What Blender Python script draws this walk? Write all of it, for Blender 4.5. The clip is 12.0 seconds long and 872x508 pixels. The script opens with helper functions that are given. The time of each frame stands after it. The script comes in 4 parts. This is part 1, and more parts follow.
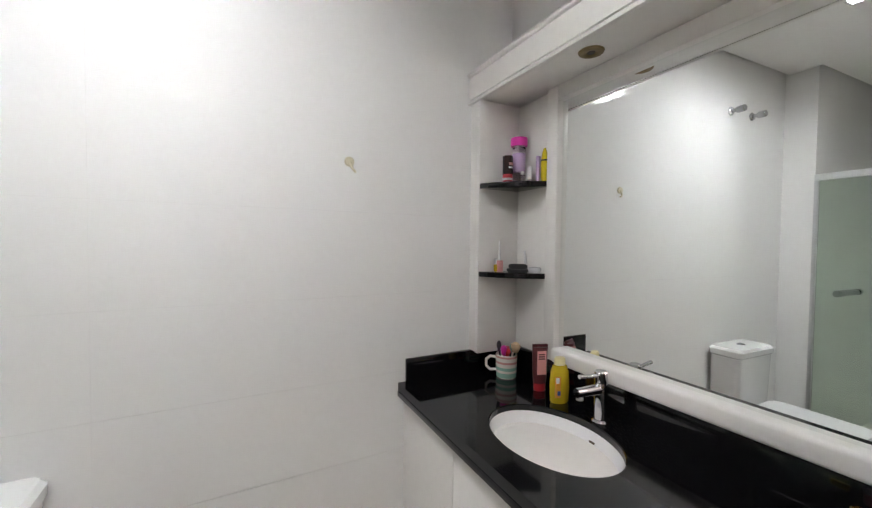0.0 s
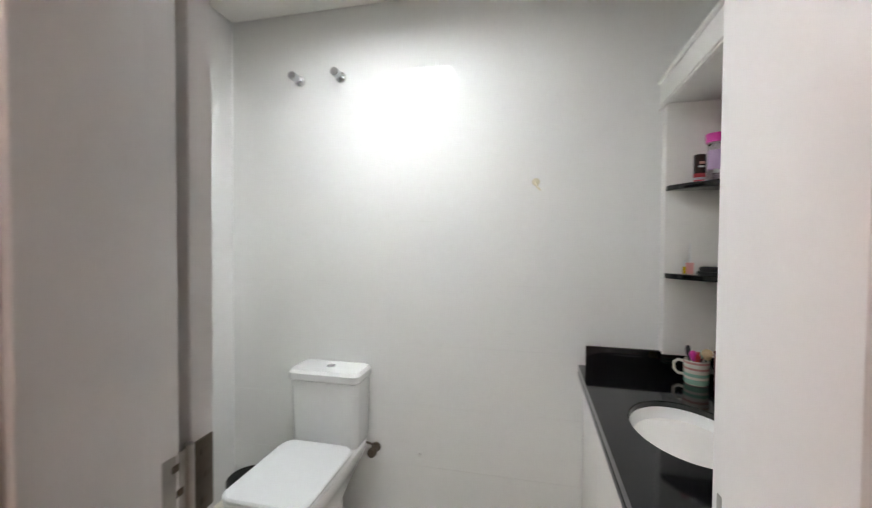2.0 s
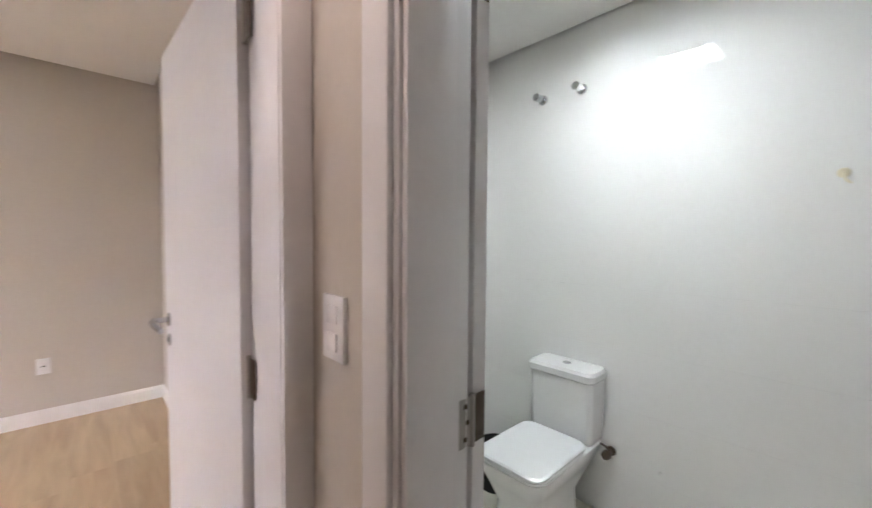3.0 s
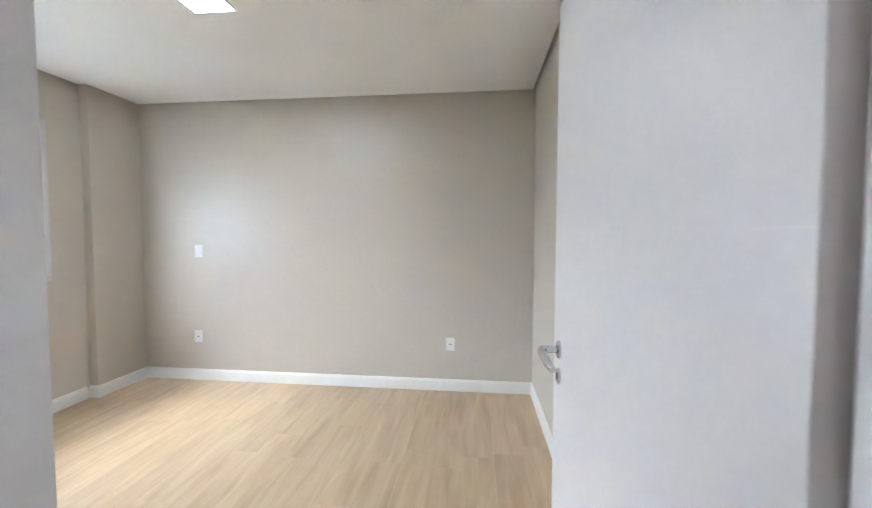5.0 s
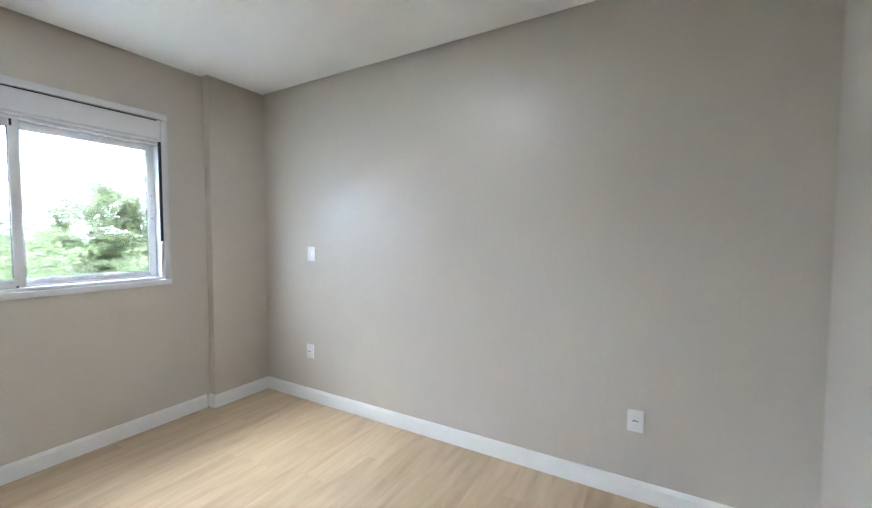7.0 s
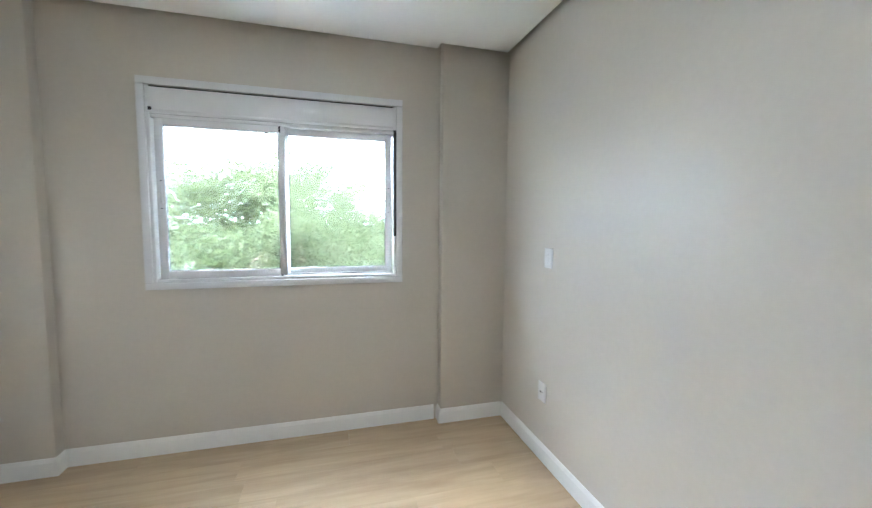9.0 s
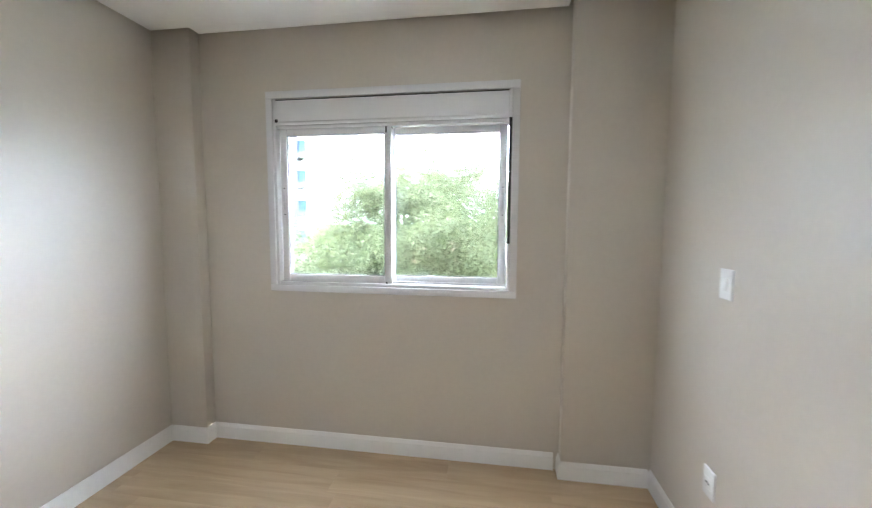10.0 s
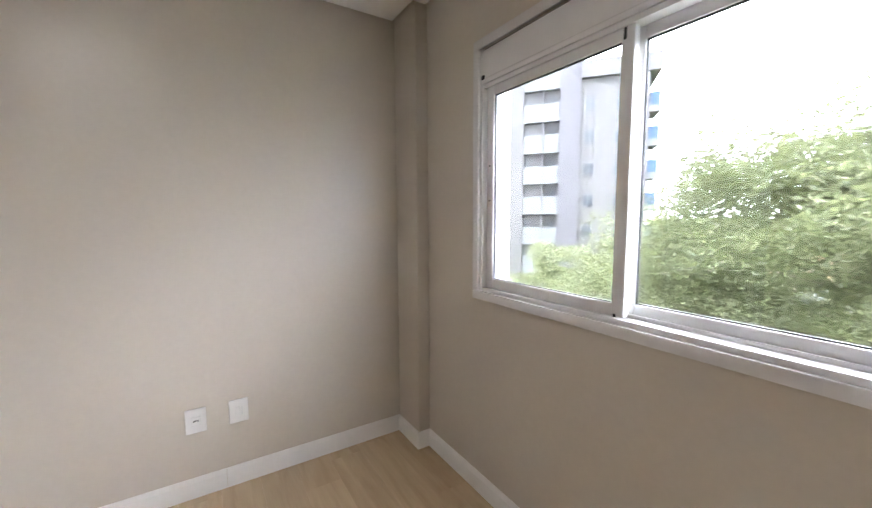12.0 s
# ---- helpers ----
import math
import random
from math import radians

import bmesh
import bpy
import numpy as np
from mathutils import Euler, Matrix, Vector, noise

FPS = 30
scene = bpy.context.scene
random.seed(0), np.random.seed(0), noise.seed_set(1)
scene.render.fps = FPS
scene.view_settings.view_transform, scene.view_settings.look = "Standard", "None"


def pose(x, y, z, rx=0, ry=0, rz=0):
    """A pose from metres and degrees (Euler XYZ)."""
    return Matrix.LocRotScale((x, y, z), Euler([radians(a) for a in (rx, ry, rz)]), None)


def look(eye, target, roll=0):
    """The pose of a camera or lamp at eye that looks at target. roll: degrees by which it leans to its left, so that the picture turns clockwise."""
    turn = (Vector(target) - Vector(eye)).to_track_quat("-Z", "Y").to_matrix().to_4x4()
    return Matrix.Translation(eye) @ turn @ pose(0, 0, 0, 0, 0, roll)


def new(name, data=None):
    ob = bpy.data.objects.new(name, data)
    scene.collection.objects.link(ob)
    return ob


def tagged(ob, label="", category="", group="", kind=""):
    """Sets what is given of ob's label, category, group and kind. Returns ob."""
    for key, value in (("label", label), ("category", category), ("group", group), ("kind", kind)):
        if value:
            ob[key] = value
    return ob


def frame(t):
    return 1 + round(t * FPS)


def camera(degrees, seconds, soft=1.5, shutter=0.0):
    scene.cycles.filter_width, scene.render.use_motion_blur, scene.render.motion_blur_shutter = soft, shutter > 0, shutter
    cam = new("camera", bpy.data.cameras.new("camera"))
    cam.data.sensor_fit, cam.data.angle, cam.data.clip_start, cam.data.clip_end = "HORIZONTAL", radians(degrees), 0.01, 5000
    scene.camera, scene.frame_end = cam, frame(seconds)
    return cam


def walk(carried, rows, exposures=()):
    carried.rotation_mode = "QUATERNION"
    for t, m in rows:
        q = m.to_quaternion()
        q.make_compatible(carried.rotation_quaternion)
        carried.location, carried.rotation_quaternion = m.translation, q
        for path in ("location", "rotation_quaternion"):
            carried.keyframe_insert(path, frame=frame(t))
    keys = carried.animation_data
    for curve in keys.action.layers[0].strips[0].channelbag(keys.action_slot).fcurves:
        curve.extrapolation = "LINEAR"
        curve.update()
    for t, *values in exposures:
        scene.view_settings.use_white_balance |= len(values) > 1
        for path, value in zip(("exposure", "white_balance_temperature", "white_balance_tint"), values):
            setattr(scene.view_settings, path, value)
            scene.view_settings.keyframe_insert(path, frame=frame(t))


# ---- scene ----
cam = camera(97.6, 12.0, soft=1.2, shutter=0.3)
PATH = [
    (0, (3.611, 0.107, 1.345), (4.581, 1.854, 1.285), 0.6),
    (0.5, (3.634, 0.002, 1.33), (4.599, 1.753, 1.27), 0.6),
    (1, (3.701, -0.103, 1.331), (4.474, 1.741, 1.274), 0.5),
    (1.5, (3.795, -0.236, 1.35), (4.013, 1.751, 1.287), 0.3),
    (2, (3.929, -0.347, 1.338), (3.496, 1.604, 1.291), 0.4),
    (2.5, (4.01, -0.442, 1.382), (2.997, 1.281, 1.306), 0.6),
    (3, (4.011, -0.495, 1.386), (2.545, 0.862, 1.307), 0.4),
    (3.5, (3.932, -0.512, 1.374), (2.169, 0.429, 1.293), 0.4),
    (3.7, (3.876, -0.516, 1.373), (2.038, 0.268, 1.292), 0.4),
    (5.3, (3.276, -0.496, 1.413), (1.316, -0.879, 1.31), 0.2),
    (5.5, (3.183, -0.514, 1.42), (1.243, -0.987, 1.309), 0.3),
    (6, (2.892, -0.591, 1.417), (0.989, -1.196, 1.309), 0.4),
    (6.5, (2.582, -0.623, 1.399), (0.733, -1.379, 1.301), 0.3),
    (8.5, (1.409, -0.985, 1.437), (0.493, -2.758, 1.309), 0.3),
    (9, (1.249, -1.164, 1.453), (0.714, -3.084, 1.292), 0.5),
    (9.5, (1.06, -1.339, 1.469), (0.945, -3.328, 1.298), 0.3),
    (10, (0.895, -1.545, 1.486), (1.192, -3.515, 1.318), 0.3),
    (10.5, (0.8, -1.85, 1.466), (1.524, -3.706, 1.293), 0.1),
    (11, (0.769, -2.143, 1.453), (1.878, -3.798, 1.272), -0.0),
    (11.5, (0.745, -2.399, 1.458), (2.16, -3.8, 1.273), -0.1),
    (12, (0.779, -2.614, 1.448), (2.462, -3.678, 1.257), -0.3),
]
EXPOSURES = [
    (0.0, 2.76, 6950, 28),
    (2.0, 2.86, 6900, 25),
    (3.0, 2.82, 6700, 23),
    (3.7, 2.84, 5950, 9),
    (5.3, 2.95, 5650, 7),
    (6.0, 2.67, 5520, 7),
    (8.5, 2.65, 5480, 3),
    (9.5, 2.62, 5600, 4),
    (10.5, 2.52, 6050, 10),
    (11.5, 2.24, 6200, 11),
    (12.0, 2.04, 6450, 14),
]
walk(cam, [(t, look(eye, target, roll)) for t, eye, target, roll in PATH], EXPOSURES)

# light levels and main colours
SKY_CLOUD = 200.0
SUN_POWER = 0.7
LED_BED = 17.0
LED_BATH = 13.0
# strength of an unseen fill lamp added to the hall
HALL_FILL = 4.6
WALL_PAINT = (0.56, 0.512, 0.445)
FLOOR_DARK = (0.40, 0.285, 0.17)
FLOOR_LIGHT = (0.58, 0.44, 0.285)

# world: bright overcast sky, soft sun, seen only through the window
SUN_AZ = radians(150)
SUN_EL = radians(48)
world = bpy.data.worlds.new("sky")
scene.world = world
world.use_nodes = True
wn = world.node_tree.nodes
wl = world.node_tree.links
sky = wn.new("ShaderNodeTexSky")
sky.sky_type = "NISHITA"
sky.sun_disc = False
sky.sun_elevation = SUN_EL
sky.sun_rotation = SUN_AZ
sky.air_density = 1.0
sky.dust_density = 6.0
sky.ozone_density = 0.6
clouds = wn.new("ShaderNodeTexNoise")
clouds.inputs["Scale"].default_value = 2.2
clouds.inputs["Detail"].default_value = 5
cloud_ramp = wn.new("ShaderNodeMapRange")
cloud_ramp.inputs["From Min"].default_value = 0.35
cloud_ramp.inputs["From Max"].default_value = 0.62
cloud_ramp.inputs["To Min"].default_value = 0.55
cloud_ramp.inputs["To Max"].default_value = 1.0
cloud_mix = wn.new("ShaderNodeMix")
cloud_mix.data_type = "RGBA"
cloud_mix.inputs[7].default_value = (SKY_CLOUD * 0.95, SKY_CLOUD * 1.02, SKY_CLOUD * 1.14, 1)
wl.new(clouds.outputs["Fac"], cloud_ramp.inputs["Value"])
wl.new(cloud_ramp.outputs["Result"], cloud_mix.inputs[0])
wl.new(sky.outputs["Color"], cloud_mix.inputs[6])
wl.new(cloud_mix.outputs[2], wn["Background"].inputs["Color"])
wn["Background"].inputs["Strength"].default_value = 0.15
sun_data = bpy.data.lights.new("sun", "SUN")
sun_data.energy = SUN_POWER
sun_data.angle = radians(25)
sun_data.color = (1.0, 0.95, 0.88)
sun = new("sun", sun_data)
sun.matrix_world = look((0, 0, 40), (-40 * math.cos(SUN_EL) * math.sin(SUN_AZ), -40 * math.cos(SUN_EL) * math.cos(SUN_AZ), 40 - 40 * math.sin(SUN_EL)))

# ---------------------------------------------------------------- materials


def mat(name, color, rough=0.5, metal=0.0, var=0.06, scale=6.0, bump=0.05, bump_scale=120.0, spec=0.5, fine=40.0, coat=0.0):
    """A painted, plastic, metal or stone surface: two scales of tone, fine relief."""
    m = bpy.data.materials.new(name)
    m.use_nodes = True
    n, l = m.node_tree.nodes, m.node_tree.links
    b = n["Principled BSDF"]
    b.inputs["Roughness"].default_value = rough
    b.inputs["Metallic"].default_value = metal
    b.inputs["Specular IOR Level"].default_value = spec
    b.inputs["Coat Weight"].default_value = coat
    b.inputs["Coat Roughness"].default_value = 0.06
    tc = n.new("ShaderNodeTexCoord")
    big = n.new("ShaderNodeTexNoise")
    big.inputs["Scale"].default_value = scale
    big.inputs["Detail"].default_value = 4
    small = n.new("ShaderNodeTexNoise")
    small.inputs["Scale"].default_value = fine
    small.inputs["Detail"].default_value = 3
    l.new(tc.outputs["Object"], big.inputs["Vector"])
    l.new(tc.outputs["Object"], small.inputs["Vector"])
    add = n.new("ShaderNodeMath")
    add.operation = "ADD"
    l.new(big.outputs["Fac"], add.inputs[0])
    l.new(small.outputs["Fac"], add.inputs[1])
    ramp = n.new("ShaderNodeMapRange")
    ramp.inputs["From Min"].default_value = 0.6
    ramp.inputs["From Max"].default_value = 1.4
    ramp.inputs["To Min"].default_value = 1 - var
    ramp.inputs["To Max"].default_value = 1 + var
    l.new(add.outputs[0], ramp.inputs["Value"])
    mix = n.new("ShaderNodeMix")
    mix.data_type = "RGBA"
    mix.blend_type = "MULTIPLY"
    mix.inputs[0].default_value = 1.0
    mix.inputs[6].default_value = (*color, 1)
    l.new(ramp.outputs["Result"], mix.inputs[7])
    l.new(mix.outputs[2], b.inputs["Base Color"])
    if bump > 0:
        rel = n.new("ShaderNodeTexNoise")
        rel.inputs["Scale"].default_value = bump_scale
        rel.inputs["Detail"].default_value = 3
        l.new(tc.outputs["Object"], rel.inputs["Vector"])
        bp = n.new("ShaderNodeBump")
        bp.inputs["Strength"].default_value = bump
        bp.inputs["Distance"].default_value = 0.002
        l.new(rel.outputs["Fac"], bp.inputs["Height"])
        l.new(bp.outputs["Normal"], b.inputs["Normal"])
    return m


def wood_floor_material():
    """Light oak laminate: grain along each board, tone by board."""
    m = bpy.data.materials.new("oak_laminate")
    m.use_nodes = True
    n, l = m.node_tree.nodes, m.node_tree.links
    b = n["Principled BSDF"]
    tc, info = n.new("ShaderNodeTexCoord"), n.new("ShaderNodeObjectInfo")
    shift = n.new("ShaderNodeVectorMath")
    shift.operation = "ADD"
    far = n.new("ShaderNodeMath")
    far.operation = "MULTIPLY"
    far.inputs[1].default_value = 40.0
    l.new(info.outputs["Random"], far.inputs[0])
    comb = n.new("ShaderNodeCombineXYZ")
    l.new(far.outputs[0], comb.inputs["X"])
    l.new(far.outputs[0], comb.inputs["Y"])
    l.new(tc.outputs["Object"], shift.inputs[0])
    l.new(comb.outputs[0], shift.inputs[1])
    squash = n.new("ShaderNodeMapping")
    squash.inputs["Scale"].default_value = (0.8, 6.5, 1.0)
    l.new(shift.outputs[0], squash.inputs["Vector"])
    broad = n.new("ShaderNodeTexNoise")
    broad.inputs["Scale"].default_value = 2.2
    broad.inputs["Detail"].default_value = 5
    broad.inputs["Distortion"].default_value = 0.6
    l.new(squash.outputs[0], broad.inputs["Vector"])
    streak = n.new("ShaderNodeMapping")
    streak.inputs["Scale"].default_value = (3.0, 90.0, 1.0)
    l.new(shift.outputs[0], streak.inputs["Vector"])
    fine = n.new("ShaderNodeTexNoise")
    fine.inputs["Scale"].default_value = 2.0
    fine.inputs["Detail"].default_value = 6
    l.new(streak.outputs[0], fine.inputs["Vector"])
    ramp = n.new("ShaderNodeValToRGB")
    ramp.color_ramp.elements[0].position = 0.3
    ramp.color_ramp.elements[0].color = (*FLOOR_DARK, 1)
    ramp.color_ramp.elements[1].position = 0.72
    ramp.color_ramp.elements[1].color = (*FLOOR_LIGHT, 1)
    both = n.new("ShaderNodeMix")
    both.data_type = "FLOAT"
    both.inputs[0].default_value = 0.18
    l.new(broad.outputs["Fac"], both.inputs[2])
    l.new(fine.outputs["Fac"], both.inputs[3])
    l.new(both.outputs[0], ramp.inputs["Fac"])
    tone = n.new("ShaderNodeMapRange")
    tone.inputs["To Min"].default_value = 0.94
    tone.inputs["To Max"].default_value = 1.05
    l.new(info.outputs["Random"], tone.inputs["Value"])
    mul = n.new("ShaderNodeMix")
    mul.data_type = "RGBA"
    mul.blend_type = "MULTIPLY"
    mul.inputs[0].default_value = 1.0
    l.new(ramp.outputs["Color"], mul.inputs[6])
    l.new(tone.outputs["Result"], mul.inputs[7])
    l.new(mul.outputs[2], b.inputs["Base Color"])
    b.inputs["Roughness"].default_value = 0.34
    bp = n.new("ShaderNodeBump")
    bp.inputs["Strength"].default_value = 0.12
    bp.inputs["Distance"].default_value = 0.001
    l.new(fine.outputs["Fac"], bp.inputs["Height"])
    l.new(bp.outputs["Normal"], b.inputs["Normal"])
    return m


def glass_material(name, tint, rough=0.0):
    m = bpy.data.materials.new(name)
    m.use_nodes = True
    b = m.node_tree.nodes["Principled BSDF"]
    b.inputs["Base Color"].default_value = (*tint, 1)
    b.inputs["Transmission Weight"].default_value = 1.0
    b.inputs["Roughness"].default_value = rough
    b.inputs["IOR"].default_value = 1.45
    return m


def lamp_material(name, color, strength):
    m = bpy.data.materials.new(name)
    m.use_nodes = True
    b = m.node_tree.nodes["Principled BSDF"]
    b.inputs["Base Color"].default_value = (0.9, 0.9, 0.9, 1)
    b.inputs["Emission Color"].default_value = (*color, 1)
    b.inputs["Emission Strength"].default_value = strength
    return m


def leaf_material(name, dark, light):
    """Leaves: colour by leaf, thin enough to let light through."""
    m = bpy.data.materials.new(name)
    m.use_nodes = True
    n, l = m.node_tree.nodes, m.node_tree.links
    b = n["Principled BSDF"]
    geo = n.new("ShaderNodeNewGeometry")
    ramp = n.new("ShaderNodeValToRGB")
    ramp.color_ramp.elements[0].color = (*dark, 1)
    ramp.color_ramp.elements[1].color = (*light, 1)
    l.new(geo.outputs["Random Per Island"], ramp.inputs["Fac"])
    l.new(ramp.outputs["Color"], b.inputs["Base Color"])
    b.inputs["Roughness"].default_value = 0.55
    trans = n.new("ShaderNodeBsdfTranslucent")
    l.new(ramp.outputs["Color"], trans.inputs["Color"])
    mixs = n.new("ShaderNodeMixShader")
    mixs.inputs[0].default_value = 0.5
    l.new(b.outputs[0], mixs.inputs[1])
    l.new(trans.outputs[0], mixs.inputs[2])
    l.new(mixs.outputs[0], n["Material Output"].inputs["Surface"])
    return m


M_WALL = mat("greige_wall_paint", WALL_PAINT, 0.37, var=0.03, scale=1.5, bump=0.08, bump_scale=160, spec=0.75)
M_HALLWALL = mat("cream_wall_paint", (0.60, 0.55, 0.48), 0.6, var=0.03, scale=1.5, bump=0.10, bump_scale=160, spec=0.3)
M_CEIL = mat("white_ceiling_paint", (0.86, 0.85, 0.83), 0.7, var=0.02, scale=1.5, bump=0.08, bump_scale=150, spec=0.3)
M_LACQ = mat("white_lacquered_wood", (0.80, 0.79, 0.79), 0.40, var=0.02, scale=2, bump=0.04, bump_scale=90)
M_BASE = mat("white_polystyrene_trim", (0.80, 0.79, 0.77), 0.35, var=0.02, scale=3, bump=0.03)
M_FLOOR = wood_floor_material()
M_SUB = mat("brown_underlay", (0.30, 0.22, 0.14), 0.8)
M_TILE = mat("glossy_white_tile", (0.87, 0.87, 0.86), 0.03, var=0.012, scale=2, bump=0.006, bump_scale=5, spec=0.5)
M_GROUT = mat("white_grout", (0.85, 0.85, 0.84), 0.8, var=0.02, scale=12)
M_BTILE = mat("beige_floor_tile", (0.68, 0.64, 0.57), 0.3, var=0.08, scale=5)
M_GRANITE = mat("polished_black_granite", (0.004, 0.004, 0.005), 0.07, var=0.4, scale=60, fine=400, bump=0.0, spec=0.5)
M_MDF = mat("white_melamine", (0.80, 0.78, 0.75), 0.33, var=0.02, scale=3, bump=0.04, bump_scale=220)
M_CERAMIC = mat("white_glazed_ceramic", (0.84, 0.84, 0.84), 0.08, var=0.01, scale=3, bump=0.0, coat=0.5)
M_SEAT = mat("white_plastic_seat", (0.82, 0.83, 0.84), 0.2, var=0.01, scale=3, bump=0.0)
M_CHROME = mat("polished_chrome", (0.58, 0.59, 0.61), 0.07, 1.0, var=0.03, bump=0.0)
M_STEEL = mat("brushed_steel", (0.42, 0.40, 0.38), 0.3, 1.0, var=0.12, scale=20, bump=0.06)
M_BRASS = mat("aged_brass", (0.24, 0.17, 0.085), 0.35, 1.0, var=0.15, scale=30)
M_DARKMETAL = mat("dark_bronze_and_hinge_reflection", (0.10, 0.075, 0.055), 0.45, 0.6, var=0.15, scale=20)
M_ALU = mat("white_powder_coated_aluminium", (0.70, 0.695, 0.70), 0.07, var=0.015, scale=4, bump=0.0)
M_ALUGREY = mat("anodised_aluminium", (0.62, 0.63, 0.64), 0.3, 0.9, var=0.05, scale=10)
M_BLACK = mat("black_rubber", (0.012, 0.012, 0.013), 0.6, var=0.1)
M_PLASTIC = mat("white_switch_plastic", (0.82, 0.81, 0.80), 0.25, var=0.01, bump=0.0)
M_IVORY = mat("ivory_plastic", (0.72, 0.66, 0.50), 0.35, var=0.04)
# grey tint put into the panes to darken the bright view outside
M_GLASS = glass_material("view_dimming_grey_glass", (0.225, 0.23, 0.233))
M_SHOWER = glass_material("green_shower_glass", (0.74, 0.86, 0.76))
M_BOTTLE = glass_material("clear_plastic", (0.93, 0.86, 0.93), 0.05)
M_MIRROR = mat("silver_mirror", (0.90, 0.92, 0.91), 0.0, 1.0, var=0.0, bump=0.0)
M_MAGENTA = mat("magenta_plastic", (0.62, 0.03, 0.30), 0.3, var=0.03)
M_LILAC = mat("lilac_plastic", (0.55, 0.38, 0.60), 0.3, var=0.03)
M_YELLOW = mat("yellow_plastic", (0.80, 0.62, 0.03), 0.25, var=0.03)
M_AMBER = mat("amber_gel_plastic", (0.80, 0.56, 0.03), 0.08, var=0.03, bump=0.0)
M_AMBER.node_tree.nodes["Principled BSDF"].inputs["Transmission Weight"].default_value = 0.2
M_PALECAP = mat("pale_yellow_cap", (0.78, 0.70, 0.38), 0.3, var=0.03)
M_ORANGE = mat("orange_label", (0.80, 0.36, 0.03), 0.3, var=0.03)
M_RED = mat("red_plastic", (0.50, 0.02, 0.03), 0.3, var=0.03)
M_DARKCAN = mat("dark_brown_can_paint", (0.030, 0.012, 0.012), 0.25, var=0.1)
M_MAROON = mat("dark_maroon_plastic", (0.10, 0.015, 0.02), 0.3, var=0.05)
M_PINK = mat("pink_plastic", (0.80, 0.38, 0.36), 0.3, var=0.03)
M_PALE = mat("white_bottle_plastic", (0.80, 0.80, 0.80), 0.25, var=0.02)
M_GOLD = mat("gold_cap", (0.55, 0.40, 0.12), 0.2, 1.0, var=0.03)
M_MINT = mat("mint_glaze", (0.28, 0.50, 0.40), 0.2, var=0.03)
M_CREAM = mat("cream_glaze", (0.72, 0.68, 0.60), 0.2, var=0.03)
M_ROSE = mat("rose_glaze", (0.58, 0.30, 0.28), 0.2, var=0.03)
M_BRISTLE = mat("tan_bristle", (0.50, 0.36, 0.22), 0.8, var=0.2, scale=80)
M_BLUE = mat("blue_label", (0.05, 0.10, 0.45), 0.3)
M_LEAF = leaf_material("fresh_green_leaf", (0.085, 0.102, 0.042), (0.185, 0.20, 0.09))
M_LEAF2 = leaf_material("deep_green_leaf", (0.03, 0.07, 0.022), (0.09, 0.14, 0.04))
M_BARK = mat("grey_bark", (0.28, 0.24, 0.19), 0.9, var=0.3, scale=8, bump=0.5, bump_scale=30)
M_PLASTER = mat("pale_grey_facade_paint", (0.048, 0.046, 0.044), 0.8, var=0.05, scale=0.4)
M_PLASTER2 = mat("mid_grey_facade_paint", (0.038, 0.036, 0.039), 0.8, var=0.05, scale=0.4)
M_PLASTER3 = mat("pale_facade_paint", (0.073, 0.076, 0.074), 0.8, var=0.05, scale=0.4)
M_FRAME = mat("white_window_frame_paint", (0.12, 0.12, 0.12), 0.6, var=0.03)
M_FACGLASS = mat("dark_facade_glass", (0.025, 0.029, 0.033), 0.3, var=0.1, spec=0.15)
M_BLUEGLASS = mat("blue_balcony_glass", (0.022, 0.045, 0.085), 0.3, var=0.1, spec=0.15)
M_HAZEGLASS = mat("pale_and_hazed_facade_glass", (0.052, 0.056, 0.06), 0.4, var=0.1, spec=0.15)
M_CLAY = mat("red_clay_roof", (0.22, 0.085, 0.055), 0.8, var=0.2, scale=3, bump=0.3, bump_scale=6)
M_GROUND = mat("mixed_ground", (0.14, 0.17, 0.08), 0.9, var=0.35, scale=0.2)
M_LED_BED = lamp_material("bedroom_lamp_diffuser", (1.0, 0.98, 0.945), LED_BED)
M_LED_BATH = lamp_material("bathroom_lamp_diffuser", (0.84, 1.0, 1.0), LED_BATH)

# warm pinkish glow of the hall's added fill lamp
M_HALL_FILL = lamp_material("hall_fill_diffuser", (1.0, 0.86, 0.78), HALL_FILL)

# ---------------------------------------------------------------- helpers


def box(x0, x1, y0, y1, z0, z1, bevel=0.0, seg=2, bm=None):
    """A box between the given bounds, its edges rounded; added to bm if one is given."""
    one = bmesh.new()
    bmesh.ops.create_cube(one, size=1)
    for v in one.verts:
        v.co = ((x0 + x1) / 2 + v.co.x * (x1 - x0), (y0 + y1) / 2 + v.co.y * (y1 - y0), (z0 + z1) / 2 + v.co.z * (z1 - z0))
    if bevel > 0:
        bmesh.ops.bevel(one, geom=one.edges[:], offset=bevel, segments=seg, profile=0.5, affect="EDGES")
    if bm is None:
        return one
    me = bpy.data.meshes.new("tmp")
    one.to_mesh(me)
    one.free()
    bm.from_mesh(me)
